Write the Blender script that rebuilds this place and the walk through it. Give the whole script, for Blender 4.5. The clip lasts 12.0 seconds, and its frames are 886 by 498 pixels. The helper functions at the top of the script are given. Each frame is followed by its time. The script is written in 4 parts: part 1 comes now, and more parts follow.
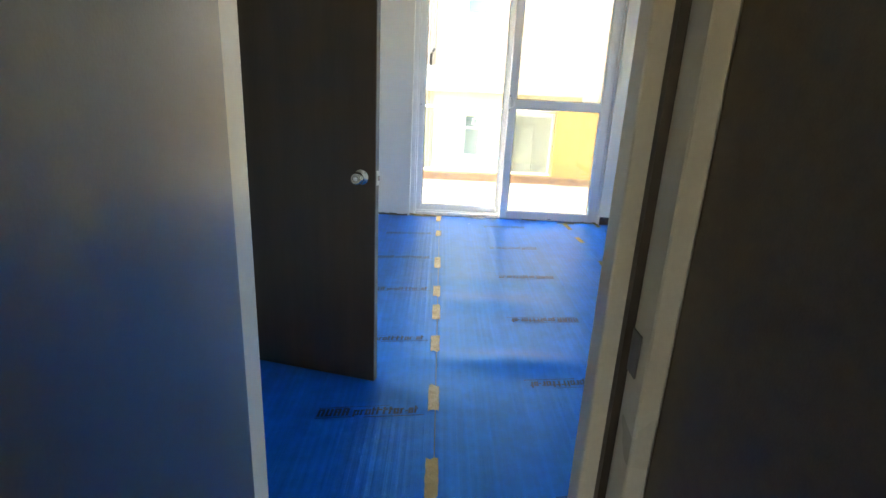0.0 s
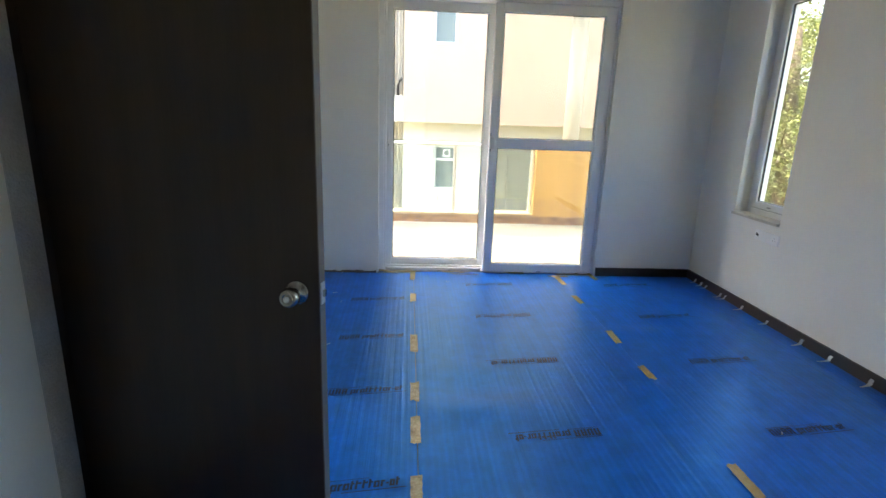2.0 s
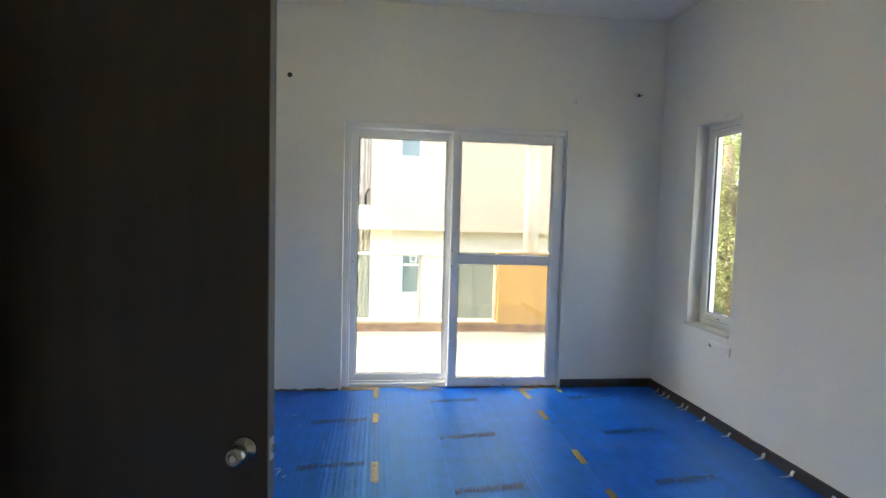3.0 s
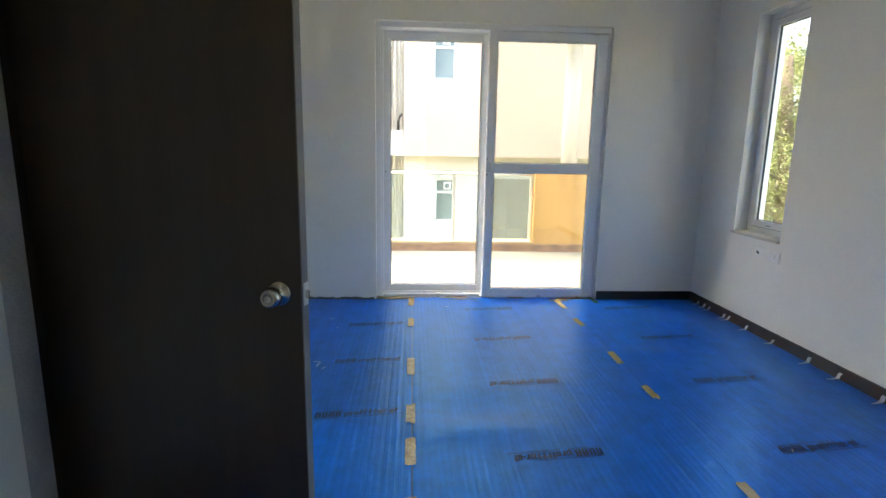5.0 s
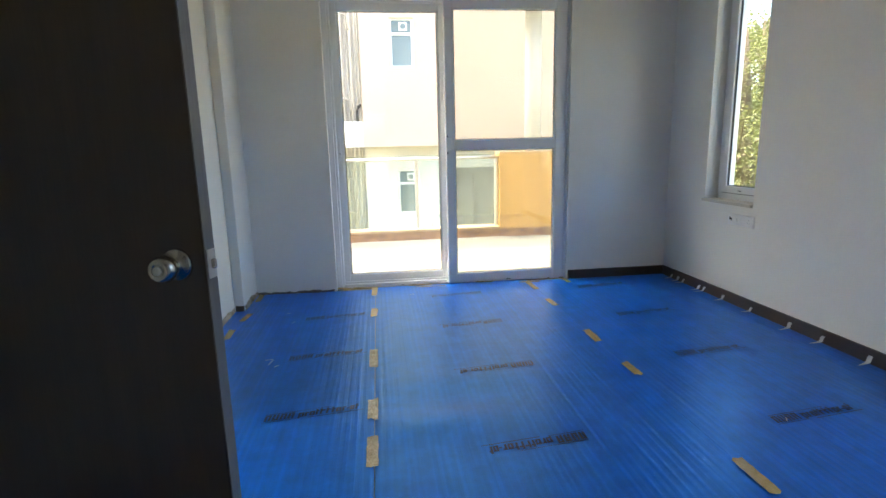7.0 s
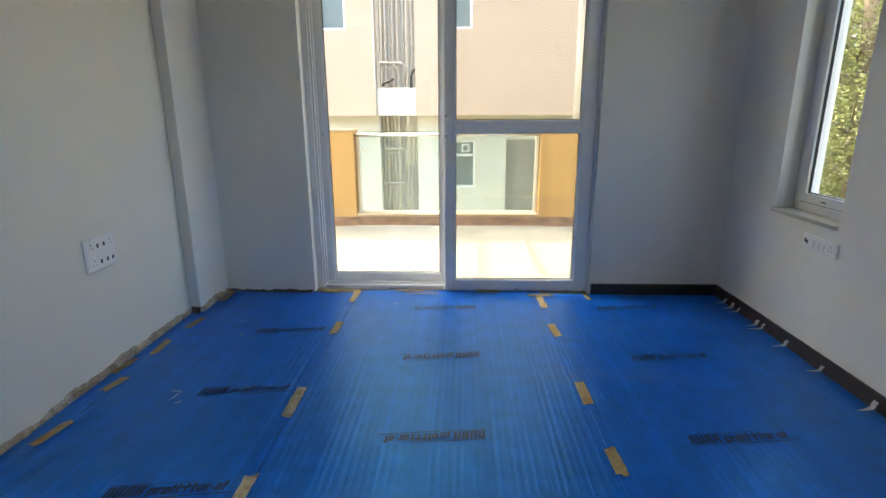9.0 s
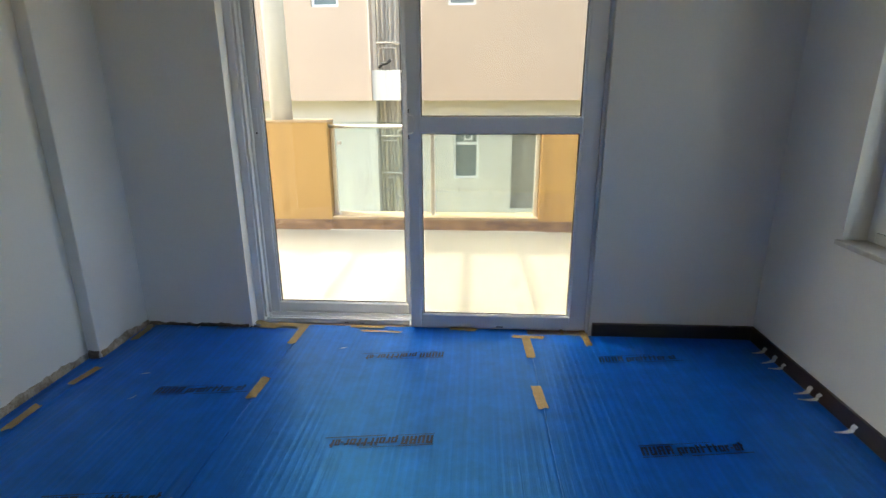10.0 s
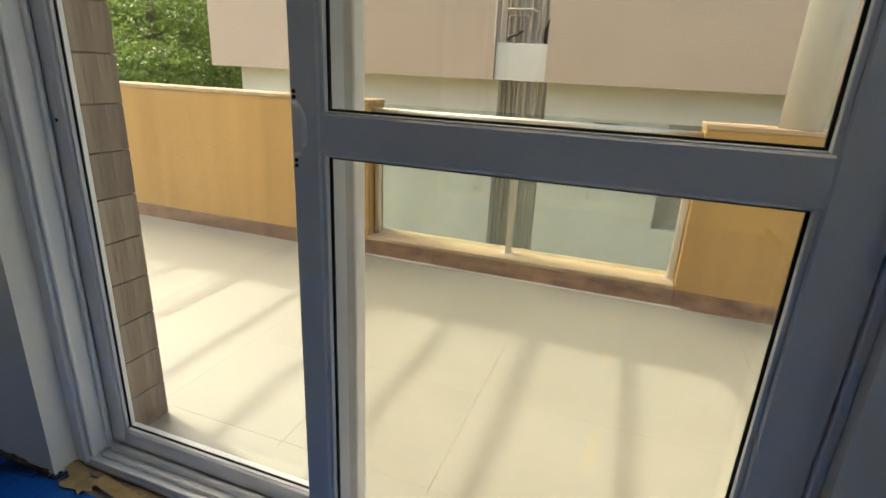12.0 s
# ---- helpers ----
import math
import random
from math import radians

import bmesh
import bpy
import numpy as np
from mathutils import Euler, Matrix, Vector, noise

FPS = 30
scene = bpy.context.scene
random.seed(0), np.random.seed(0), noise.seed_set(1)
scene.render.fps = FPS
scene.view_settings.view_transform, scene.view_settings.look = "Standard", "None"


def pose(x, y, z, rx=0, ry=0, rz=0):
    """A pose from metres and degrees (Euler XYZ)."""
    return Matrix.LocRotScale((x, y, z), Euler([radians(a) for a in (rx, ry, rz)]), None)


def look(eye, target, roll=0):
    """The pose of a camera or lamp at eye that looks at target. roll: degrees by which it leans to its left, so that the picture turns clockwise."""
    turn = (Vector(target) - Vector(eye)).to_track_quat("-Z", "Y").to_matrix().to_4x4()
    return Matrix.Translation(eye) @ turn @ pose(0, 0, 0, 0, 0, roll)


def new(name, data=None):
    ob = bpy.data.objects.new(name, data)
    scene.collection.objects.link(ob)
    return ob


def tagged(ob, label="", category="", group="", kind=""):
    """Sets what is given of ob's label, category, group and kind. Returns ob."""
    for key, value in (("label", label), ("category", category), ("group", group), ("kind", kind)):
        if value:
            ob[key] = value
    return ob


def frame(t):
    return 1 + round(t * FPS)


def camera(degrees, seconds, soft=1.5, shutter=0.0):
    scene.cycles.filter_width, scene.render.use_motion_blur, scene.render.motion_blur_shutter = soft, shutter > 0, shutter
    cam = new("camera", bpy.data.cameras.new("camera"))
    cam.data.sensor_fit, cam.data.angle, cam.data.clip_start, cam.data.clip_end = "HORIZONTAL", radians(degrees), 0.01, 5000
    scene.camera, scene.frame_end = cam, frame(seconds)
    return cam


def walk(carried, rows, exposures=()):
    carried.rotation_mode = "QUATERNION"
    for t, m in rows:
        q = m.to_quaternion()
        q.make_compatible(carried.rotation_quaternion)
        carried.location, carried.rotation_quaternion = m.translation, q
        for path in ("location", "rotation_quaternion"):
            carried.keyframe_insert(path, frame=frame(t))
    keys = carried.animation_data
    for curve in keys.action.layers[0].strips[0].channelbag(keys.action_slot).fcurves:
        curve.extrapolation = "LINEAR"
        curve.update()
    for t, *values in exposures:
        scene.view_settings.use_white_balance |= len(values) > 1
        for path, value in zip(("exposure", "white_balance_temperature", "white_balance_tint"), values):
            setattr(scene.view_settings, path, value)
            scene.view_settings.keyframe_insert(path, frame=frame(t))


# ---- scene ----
cam = camera(81.1, 12.0)
PATH = [
    (0, (0.159, 0.155, 1.342), (0.19, 2.064, 0.745), 2.9),
    (0.5, (0.157, 0.398, 1.355), (0.082, 2.253, 0.612), 2.7),
    (1, (0.183, 0.677, 1.384), (-0.027, 2.512, 0.617), 2.2),
    (1.5, (0.118, 0.917, 1.418), (0.15, 2.798, 0.739), 2.0),
    (2, (0.132, 0.964, 1.442), (0.269, 2.895, 0.94), 2.0),
    (2.5, (0.161, 0.948, 1.533), (0.384, 2.923, 1.306), 2.2),
    (2.7, (0.181, 0.929, 1.594), (0.421, 2.91, 1.467), 1.8),
    (4.3, (0.165, 0.892, 1.591), (0.389, 2.876, 1.471), 0.3),
    (4.5, (0.17, 0.9, 1.525), (0.364, 2.88, 1.321), 0.4),
    (5, (0.184, 0.965, 1.338), (0.305, 2.927, 0.972), 1.0),
    (5.5, (0.211, 0.903, 1.201), (0.3, 2.841, 0.718), 1.2),
    (6, (0.234, 0.892, 1.175), (0.334, 2.847, 0.763), 0.0),
    (6.5, (0.215, 0.946, 1.186), (0.372, 2.906, 0.823), -1.7),
    (6.7, (0.214, 1.036, 1.188), (0.465, 2.984, 0.815), -1.7),
    (8.3, (0.735, 1.719, 1.231), (0.788, 3.674, 0.816), 0.6),
    (8.5, (0.76, 1.715, 1.249), (0.795, 3.666, 0.807), -0.0),
    (9, (0.954, 1.921, 1.308), (0.888, 3.854, 0.799), -0.3),
    (9.5, (1.141, 2.233, 1.347), (1.031, 4.153, 0.799), -0.1),
    (10, (1.217, 2.743, 1.374), (1.099, 4.655, 0.801), -0.2),
    (10.5, (1.352, 3.258, 1.367), (1.211, 5.168, 0.793), -0.2),
    (11, (1.411, 3.804, 1.378), (1.21, 5.707, 0.798), -0.4),
    (11.5, (1.453, 4.268, 1.343), (1.153, 6.136, 0.696), -0.1),
    (12, (1.508, 4.711, 1.343), (0.88, 6.495, 0.695), 2.8),
]
walk(cam, [(t, look(eye, target, roll)) for t, eye, target, roll in PATH], [
    (0, 4.6, 6970, 3), (0.5, 4.45, 6970, 3), (1.0, 4.1, 6870, 3), (1.5, 3.75, 6820, 3), (2.5, 3.85, 6720, 3), (6.7, 3.8, 6700, 3),
    (8.3, 3.5, 6750, 3), (9.5, 3.3, 6820, 3), (10.5, 2.98, 6980, 3), (11.0, 2.82, 7100, 3), (11.5, 2.55, 7300, 3), (12, 2.2, 7450, 3)])

# ---- world, sun, exposure ----
SUN_TO = Vector((-0.50, 0.10, 0.86)).normalized()
world = bpy.data.worlds.new("sky")
scene.world = world
world.use_nodes = True
wn = world.node_tree
sky = wn.nodes.new("ShaderNodeTexSky")
sky.sky_type = "NISHITA"
sky.sun_disc = False
sky.sun_elevation = math.asin(SUN_TO.z)
sky.sun_rotation = math.atan2(SUN_TO.x, SUN_TO.y)
sky.air_density, sky.dust_density, sky.ozone_density = 0.8, 6.0, 0.6
wn.nodes["Background"].inputs["Strength"].default_value = 0.15
wn.links.new(sky.outputs[0], wn.nodes["Background"].inputs["Color"])
sun = new("sun", bpy.data.lights.new("sun", "SUN"))
sun.data.energy, sun.data.angle, sun.data.color = 0.75, radians(1.2), (1.0, 0.95, 0.86)
sun.matrix_world = look(SUN_TO * 40, (0, 0, 0))


# ---- materials ----
def ramp(nt, fac, stops):
    n = nt.nodes.new("ShaderNodeValToRGB")
    while len(n.color_ramp.elements) < len(stops):
        n.color_ramp.elements.new(0.5)
    for e, (p, c) in zip(n.color_ramp.elements, stops):
        e.position, e.color = p, (*c, 1)
    nt.links.new(fac, n.inputs[0])
    return n.outputs[0]


def coords(nt, scale=(1, 1, 1)):
    tc = nt.nodes.new("ShaderNodeTexCoord")
    mp = nt.nodes.new("ShaderNodeMapping")
    mp.inputs["Scale"].default_value = scale
    nt.links.new(tc.outputs["Object"], mp.inputs[0])
    return mp.outputs[0]


def noise_tex(nt, vec, scale, detail=4, rough=0.55):
    n = nt.nodes.new("ShaderNodeTexNoise")
    n.inputs["Scale"].default_value, n.inputs["Detail"].default_value = scale, detail
    n.inputs["Roughness"].default_value = rough
    nt.links.new(vec, n.inputs["Vector"])
    return n.outputs["Fac"]


def mat(name, dark, light, rough=0.5, metal=0.0, grain=(1, 1, 1), scale=6.0, fine=60.0, bump=0.05, dist=0.004,
        rvar=0.1, spec=0.5, island=0.0, rand=0.0):
    """Two scales of tone, roughness that varies, fine relief."""
    m = bpy.data.materials.new(name)
    m.use_nodes = True
    nt = m.node_tree
    b = nt.nodes["Principled BSDF"]
    v = coords(nt, grain)
    n1, n2 = noise_tex(nt, v, scale), noise_tex(nt, v, fine, 3)
    mx = nt.nodes.new("ShaderNodeMath")
    mx.operation = "MULTIPLY_ADD"
    mx.inputs[1].default_value = 0.35
    nt.links.new(n2, mx.inputs[0])
    sc = nt.nodes.new("ShaderNodeMath")
    sc.operation = "MULTIPLY"
    sc.inputs[1].default_value = 0.65
    nt.links.new(n1, sc.inputs[0])
    nt.links.new(sc.outputs[0], mx.inputs[2])
    col = ramp(nt, mx.outputs[0], [(0.3, dark), (0.7, light)])
    if island or rand:
        hs = nt.nodes.new("ShaderNodeHueSaturation")
        src = nt.nodes.new("ShaderNodeNewGeometry" if island else "ShaderNodeObjectInfo")
        mr = nt.nodes.new("ShaderNodeMapRange")
        k = island or rand
        mr.inputs["To Min"].default_value, mr.inputs["To Max"].default_value = 1 - k, 1 + k
        nt.links.new(src.outputs["Random Per Island" if island else "Random"], mr.inputs[0])
        nt.links.new(mr.outputs[0], hs.inputs["Value"])
        nt.links.new(col, hs.inputs["Color"])
        col = hs.outputs[0]
    nt.links.new(col, b.inputs["Base Color"])
    rr = nt.nodes.new("ShaderNodeMapRange")
    rr.inputs["To Min"].default_value, rr.inputs["To Max"].default_value = max(0.02, rough - rvar), min(1, rough + rvar)
    nt.links.new(n1, rr.inputs[0])
    nt.links.new(rr.outputs[0], b.inputs["Roughness"])
    b.inputs["Metallic"].default_value = metal
    b.inputs["Specular IOR Level"].default_value = spec
    bp = nt.nodes.new("ShaderNodeBump")
    bp.inputs["Strength"].default_value, bp.inputs["Distance"].default_value = bump * 4, dist
    nt.links.new(n2, bp.inputs["Height"])
    nt.links.new(bp.outputs[0], b.inputs["Normal"])
    return m


def glass_mat(name, tint=(1, 1, 1), haze=0.0):
    m = bpy.data.materials.new(name)
    m.use_nodes = True
    nt = m.node_tree
    out = nt.nodes["Material Output"]
    nt.nodes.remove(nt.nodes["Principled BSDF"])
    t, g, mx, fr, pw, ma = (nt.nodes.new(n) for n in ("ShaderNodeBsdfTransparent", "ShaderNodeBsdfGlossy", "ShaderNodeMixShader", "ShaderNodeLayerWeight", "ShaderNodeMath", "ShaderNodeMath"))
    t.inputs[0].default_value = (*tint, 1)
    g.inputs["Roughness"].default_value = 0.02
    fr.inputs["Blend"].default_value = 0.5
    pw.operation, pw.inputs[1].default_value = "POWER", 5.0
    ma.operation, ma.inputs[1].default_value, ma.inputs[2].default_value = "MULTIPLY_ADD", 0.9, 0.035
    nt.links.new(fr.outputs["Facing"], pw.inputs[0])
    nt.links.new(pw.outputs[0], ma.inputs[0])
    nt.links.new(ma.outputs[0], mx.inputs[0])
    nt.links.new(t.outputs[0], mx.inputs[1])
    nt.links.new(g.outputs[0], mx.inputs[2])
    last = mx.outputs[0]
    if haze:
        d, m2 = nt.nodes.new("ShaderNodeBsdfDiffuse"), nt.nodes.new("ShaderNodeMixShader")
        d.inputs[0].default_value = (0.55, 0.56, 0.5, 1)
        v = coords(nt, (1, 1, 0.35))
        n = noise_tex(nt, v, 5, 6, 0.7)
        mr = nt.nodes.new("ShaderNodeMapRange")
        mr.inputs["From Min"].default_value, mr.inputs["From Max"].default_value = 0.35, 0.8
        mr.inputs["To Min"].default_value, mr.inputs["To Max"].default_value = haze * 0.3, haze * 1.6
        nt.links.new(n, mr.inputs[0])
        nt.links.new(mr.outputs[0], m2.inputs[0])
        nt.links.new(last, m2.inputs[1])
        nt.links.new(d.outputs[0], m2.inputs[2])
        last = m2.outputs[0]
    nt.links.new(last, out.inputs[0])
    return m


def film_mat():
    """Blue ribbed protection film: ribs along the roll, their sheen partly in the colour, satin gloss, dusty tone."""
    m = bpy.data.materials.new("blue_film")
    m.use_nodes = True
    nt = m.node_tree
    b = nt.nodes["Principled BSDF"]
    big = noise_tex(nt, coords(nt, (1.5, 0.5, 1)), 3.0, 5, 0.6)
    wave = nt.nodes.new("ShaderNodeTexWave")
    wave.bands_direction = "X"
    wave.inputs["Scale"].default_value, wave.inputs["Distortion"].default_value = 9.5, 4.5
    wave.inputs["Detail"].default_value, wave.inputs["Detail Scale"].default_value = 2.0, 0.6
    nt.links.new(coords(nt, (1, 0.05, 1)), wave.inputs["Vector"])
    patch = noise_tex(nt, coords(nt, (20, 0.4, 1)), 1.0, 4, 0.6)
    mul = nt.nodes.new("ShaderNodeMath")
    mul.operation = "MULTIPLY"
    soft = nt.nodes.new("ShaderNodeMapRange")
    soft.inputs["To Min"].default_value = 0.76
    nt.links.new(wave.outputs["Fac"], soft.inputs[0])
    nt.links.new(soft.outputs[0], mul.inputs[0])
    nt.links.new(patch, mul.inputs[1])
    lines = mul.outputs[0]
    ribs = noise_tex(nt, coords(nt, (150, 0.8, 1)), 1.0, 2)
    dust = noise_tex(nt, coords(nt, (1, 1, 1)), 140, 2)
    scuff = noise_tex(nt, coords(nt, (1, 1, 1)), 9, 6, 0.7)
    # rib lines also go into the colour, as streaks of painted sheen
    add = nt.nodes.new("ShaderNodeMath")
    add.operation = "MULTIPLY_ADD"
    add.inputs[1].default_value = 0.42
    nt.links.new(lines, add.inputs[0])
    half = nt.nodes.new("ShaderNodeMath")
    half.operation = "MULTIPLY"
    half.inputs[1].default_value = 0.6
    nt.links.new(scuff, half.inputs[0])
    nt.links.new(half.outputs[0], add.inputs[2])
    col = ramp(nt, add.outputs[0], [(0.28, (0.0002, 0.054, 0.34)), (0.45, (0.0003, 0.085, 0.51)), (0.62, (0.0006, 0.132, 0.7))])
    nt.links.new(col, b.inputs["Base Color"])
    mr = nt.nodes.new("ShaderNodeMapRange")
    mr.inputs["To Min"].default_value, mr.inputs["To Max"].default_value = 0.27, 0.40
    b.inputs["IOR"].default_value, b.inputs["Specular IOR Level"].default_value = 1.82, 0.9
    b.inputs["Specular Tint"].default_value = (0.08, 0.6, 1.0, 1)
    nt.links.new(big, mr.inputs[0])
    nt.links.new(mr.outputs[0], b.inputs["Roughness"])
    h1 = nt.nodes.new("ShaderNodeBump")
    h1.inputs["Strength"].default_value, h1.inputs["Distance"].default_value = 0.5, 0.008
    nt.links.new(lines, h1.inputs["Height"])
    h2 = nt.nodes.new("ShaderNodeBump")
    h2.inputs["Strength"].default_value, h2.inputs["Distance"].default_value = 0.45, 0.0016
    nt.links.new(ribs, h2.inputs["Height"])
    nt.links.new(h1.outputs[0], h2.inputs["Normal"])
    h3 = nt.nodes.new("ShaderNodeBump")
    h3.inputs["Strength"].default_value, h3.inputs["Distance"].default_value = 0.15, 0.001
    nt.links.new(dust, h3.inputs["Height"])
    nt.links.new(h2.outputs[0], h3.inputs["Normal"])
    nt.links.new(h3.outputs[0], b.inputs["Normal"])
    return m


def leaf_mat(name, dark, light):
    m = mat(name, dark, light, 0.5, scale=0.6, fine=4, bump=0.0, island=0.35)
    nt = m.node_tree
    b, out = nt.nodes["Principled BSDF"], nt.nodes["Material Output"]
    tr, mx = nt.nodes.new("ShaderNodeBsdfTranslucent"), nt.nodes.new("ShaderNodeMixShader")
    nt.links.new(b.inputs["Base Color"].links[0].from_socket, tr.inputs[0])
    mx.inputs[0].default_value = 0.4
    nt.links.new(b.outputs[0], mx.inputs[1])
    nt.links.new(tr.outputs[0], mx.inputs[2])
    nt.links.new(mx.outputs[0], out.inputs[0])
    return m


PAINT = mat("wall_paint", (0.79, 0.772, 0.715), (0.855, 0.838, 0.785), 0.55, scale=1.3, fine=90, bump=0.03, dist=0.002)
CREAM_PAINT = mat("cream_frame_paint", (0.58, 0.52, 0.41), (0.67, 0.605, 0.49), 0.3, scale=2, fine=90, bump=0.03, dist=0.002)
# wall paint again, with the warm light on west and south walls in its colour
WARM_LIT_PAINT = mat("warm_lit_wall_paint", (0.83, 0.79, 0.69), (0.88, 0.84, 0.745), 0.55, scale=1.3, fine=90, bump=0.03, dist=0.002)
ROUGH_PLASTER = mat("raw_plaster", (0.46, 0.44, 0.39), (0.62, 0.6, 0.55), 0.9, scale=9, fine=120, bump=0.2, dist=0.006)
BROKEN = mat("broken_render", (0.16, 0.1, 0.05), (0.74, 0.64, 0.48), 0.95, scale=16, fine=70, bump=0.3, dist=0.008)
LAMINATE = mat("dark_laminate", (0.036, 0.023, 0.014), (0.06, 0.041, 0.027), 0.38, grain=(1, 1, 0.06), scale=14, fine=160, bump=0.03, dist=0.001)
PASSAGE_WOOD = mat("satin_brown_panelling", (0.085, 0.056, 0.028), (0.12, 0.084, 0.046), 0.45, scale=40, fine=220, bump=0.06, dist=0.001, rvar=0.03)
DOOR_SATIN = mat("satin_door_laminate", (0.09, 0.077, 0.056), (0.115, 0.1, 0.075), 0.3, scale=50, fine=240, bump=0.05, dist=0.001, rvar=0.03, spec=1.0)
DOOR_SATIN.node_tree.nodes["Principled BSDF"].inputs["IOR"].default_value = 1.75
DEBRIS = mat("dark_debris", (0.04, 0.028, 0.02), (0.24, 0.18, 0.12), 0.95, scale=22, fine=80, bump=0.3, dist=0.008)
LAMINATE_EDGE = mat("laminate_edge", (0.13, 0.12, 0.12), (0.2, 0.19, 0.19), 0.5, grain=(1, 1, 0.1), scale=14, fine=120)
SKIRTING = mat("dark_skirting", (0.026, 0.016, 0.010), (0.062, 0.041, 0.028), 0.38, grain=(0.3, 0.3, 1), scale=14, fine=130)
UPVC = mat("white_upvc", (0.75, 0.755, 0.76), (0.82, 0.825, 0.83), 0.32, scale=2, fine=140, bump=0.01)
GASKET = mat("black_gasket", (0.008, 0.008, 0.008), (0.018, 0.018, 0.018), 0.6)
GLASS = glass_mat("window_glass", (0.97, 0.985, 0.975))
SCREEN = glass_mat("insect_screen_mesh", (0.945, 0.93, 0.9))
DUSTY_GLASS = glass_mat("dusty_railing_glass", (0.9, 0.95, 0.93), haze=0.06)
CHROME = mat("brushed_steel", (0.4, 0.375, 0.34), (0.5, 0.475, 0.43), 0.24, 1.0, fine=200)
STEEL = mat("stainless_steel", (0.62, 0.6, 0.55), (0.74, 0.72, 0.67), 0.4, 1.0, fine=200)
BLUE = film_mat()
INK = mat("dark_ink", (0.003, 0.012, 0.045), (0.006, 0.024, 0.09), 0.4, scale=30, fine=200)
TAPE = mat("tan_tape", (0.33, 0.22, 0.08), (0.52, 0.38, 0.16), 0.22, grain=(1, 1, 1), scale=22, fine=120, bump=0.12, dist=0.003, spec=0.8)
# glossy tan tape, its colour lightened for the glare on it
TAPE_GLARE = mat("creased_tape_with_glare", (0.3, 0.235, 0.12), (0.68, 0.59, 0.4), 0.17, scale=34, fine=90, bump=0.3, dist=0.004, spec=1.0)
PAPER = mat("white_paper", (0.62, 0.62, 0.6), (0.8, 0.8, 0.78), 0.8)
PLASTIC = mat("white_plastic", (0.82, 0.82, 0.81), (0.88, 0.88, 0.87), 0.3, fine=150, bump=0.01)
DARK = mat("dark_plastic", (0.015, 0.015, 0.015), (0.03, 0.03, 0.03), 0.5)
STONE_SILL = mat("cream_stone", (0.5, 0.46, 0.38), (0.66, 0.62, 0.53), 0.35, scale=12, fine=80)
SLAB = mat("floor_stone", (0.2, 0.16, 0.12), (0.3, 0.25, 0.2), 0.4, scale=8)
BALCONY_TILE = mat("cream_floor_tile", (0.265, 0.26, 0.222), (0.31, 0.304, 0.265), 0.42, scale=2.2, fine=25, bump=0.02, rand=0.025)
LEDGE = mat("stained_ledge_stone", (0.26, 0.19, 0.11), (0.54, 0.43, 0.28), 0.5, grain=(1, 2, 1), scale=8, fine=50, bump=0.06)
GROUT = mat("tile_grout", (0.33, 0.322, 0.28), (0.37, 0.36, 0.315), 0.9)
OCHRE = mat("ochre_plaster", (0.365, 0.215, 0.072), (0.55, 0.35, 0.138), 0.85, grain=(3.2, 3.2, 0.22), scale=2.2, fine=70, bump=0.06)
COPING = mat("worn_coping", (0.3, 0.19, 0.1), (0.56, 0.44, 0.29), 0.7, scale=9, fine=60, bump=0.08)
MARBLE = mat("brown_marble", (0.085, 0.042, 0.022), (0.42, 0.27, 0.17), 0.35, grain=(1, 1, 2), scale=7, fine=45, rand=0.12)
FACADE = mat("peach_render", (0.415, 0.328, 0.264), (0.475, 0.378, 0.303), 0.9, scale=1.2, fine=14, bump=0.04)
WHITE_RENDER = mat("white_render", (0.52, 0.51, 0.475), (0.62, 0.61, 0.57), 0.9, grain=(1, 1, 0.4), scale=1.5, fine=12, bump=0.04)
SHAFT = mat("stained_shaft_wall", (0.46, 0.44, 0.41), (0.68, 0.66, 0.62), 0.9, grain=(2.5, 1, 0.2), scale=2.5, fine=20)
PIPE = mat("pale_pvc_pipe", (0.42, 0.4, 0.36), (0.6, 0.57, 0.51), 0.5, scale=3)
BOARD = mat("weathered_board", (0.13, 0.12, 0.1), (0.3, 0.29, 0.25), 0.85, grain=(1.5, 1, 0.3), scale=4, fine=25)
FAR_GLASS = mat("tinted_window_glass", (0.10, 0.13, 0.14), (0.18, 0.22, 0.23), 0.08, scale=1.5)
STONE_TILE = mat("brown_stone_tile", (0.09, 0.06, 0.04), (0.36, 0.28, 0.21), 0.5, grain=(8, 8, 0.5), scale=3, fine=18, rand=0.14)
BARK = mat("bark", (0.05, 0.035, 0.022), (0.14, 0.1, 0.065), 0.9, grain=(1, 1, 0.2), scale=8, fine=40, bump=0.3, dist=0.02)
LEAF = leaf_mat("leaves_green", (0.03, 0.08, 0.014), (0.2, 0.28, 0.055))
LEAF_Y = leaf_mat("leaves_yellow_green", (0.055, 0.08, 0.022), (0.24, 0.24, 0.08))
EARTH = mat("ground_earth", (0.1, 0.12, 0.045), (0.3, 0.24, 0.15), 0.95, scale=0.35, fine=6, bump=0.2, dist=0.05)


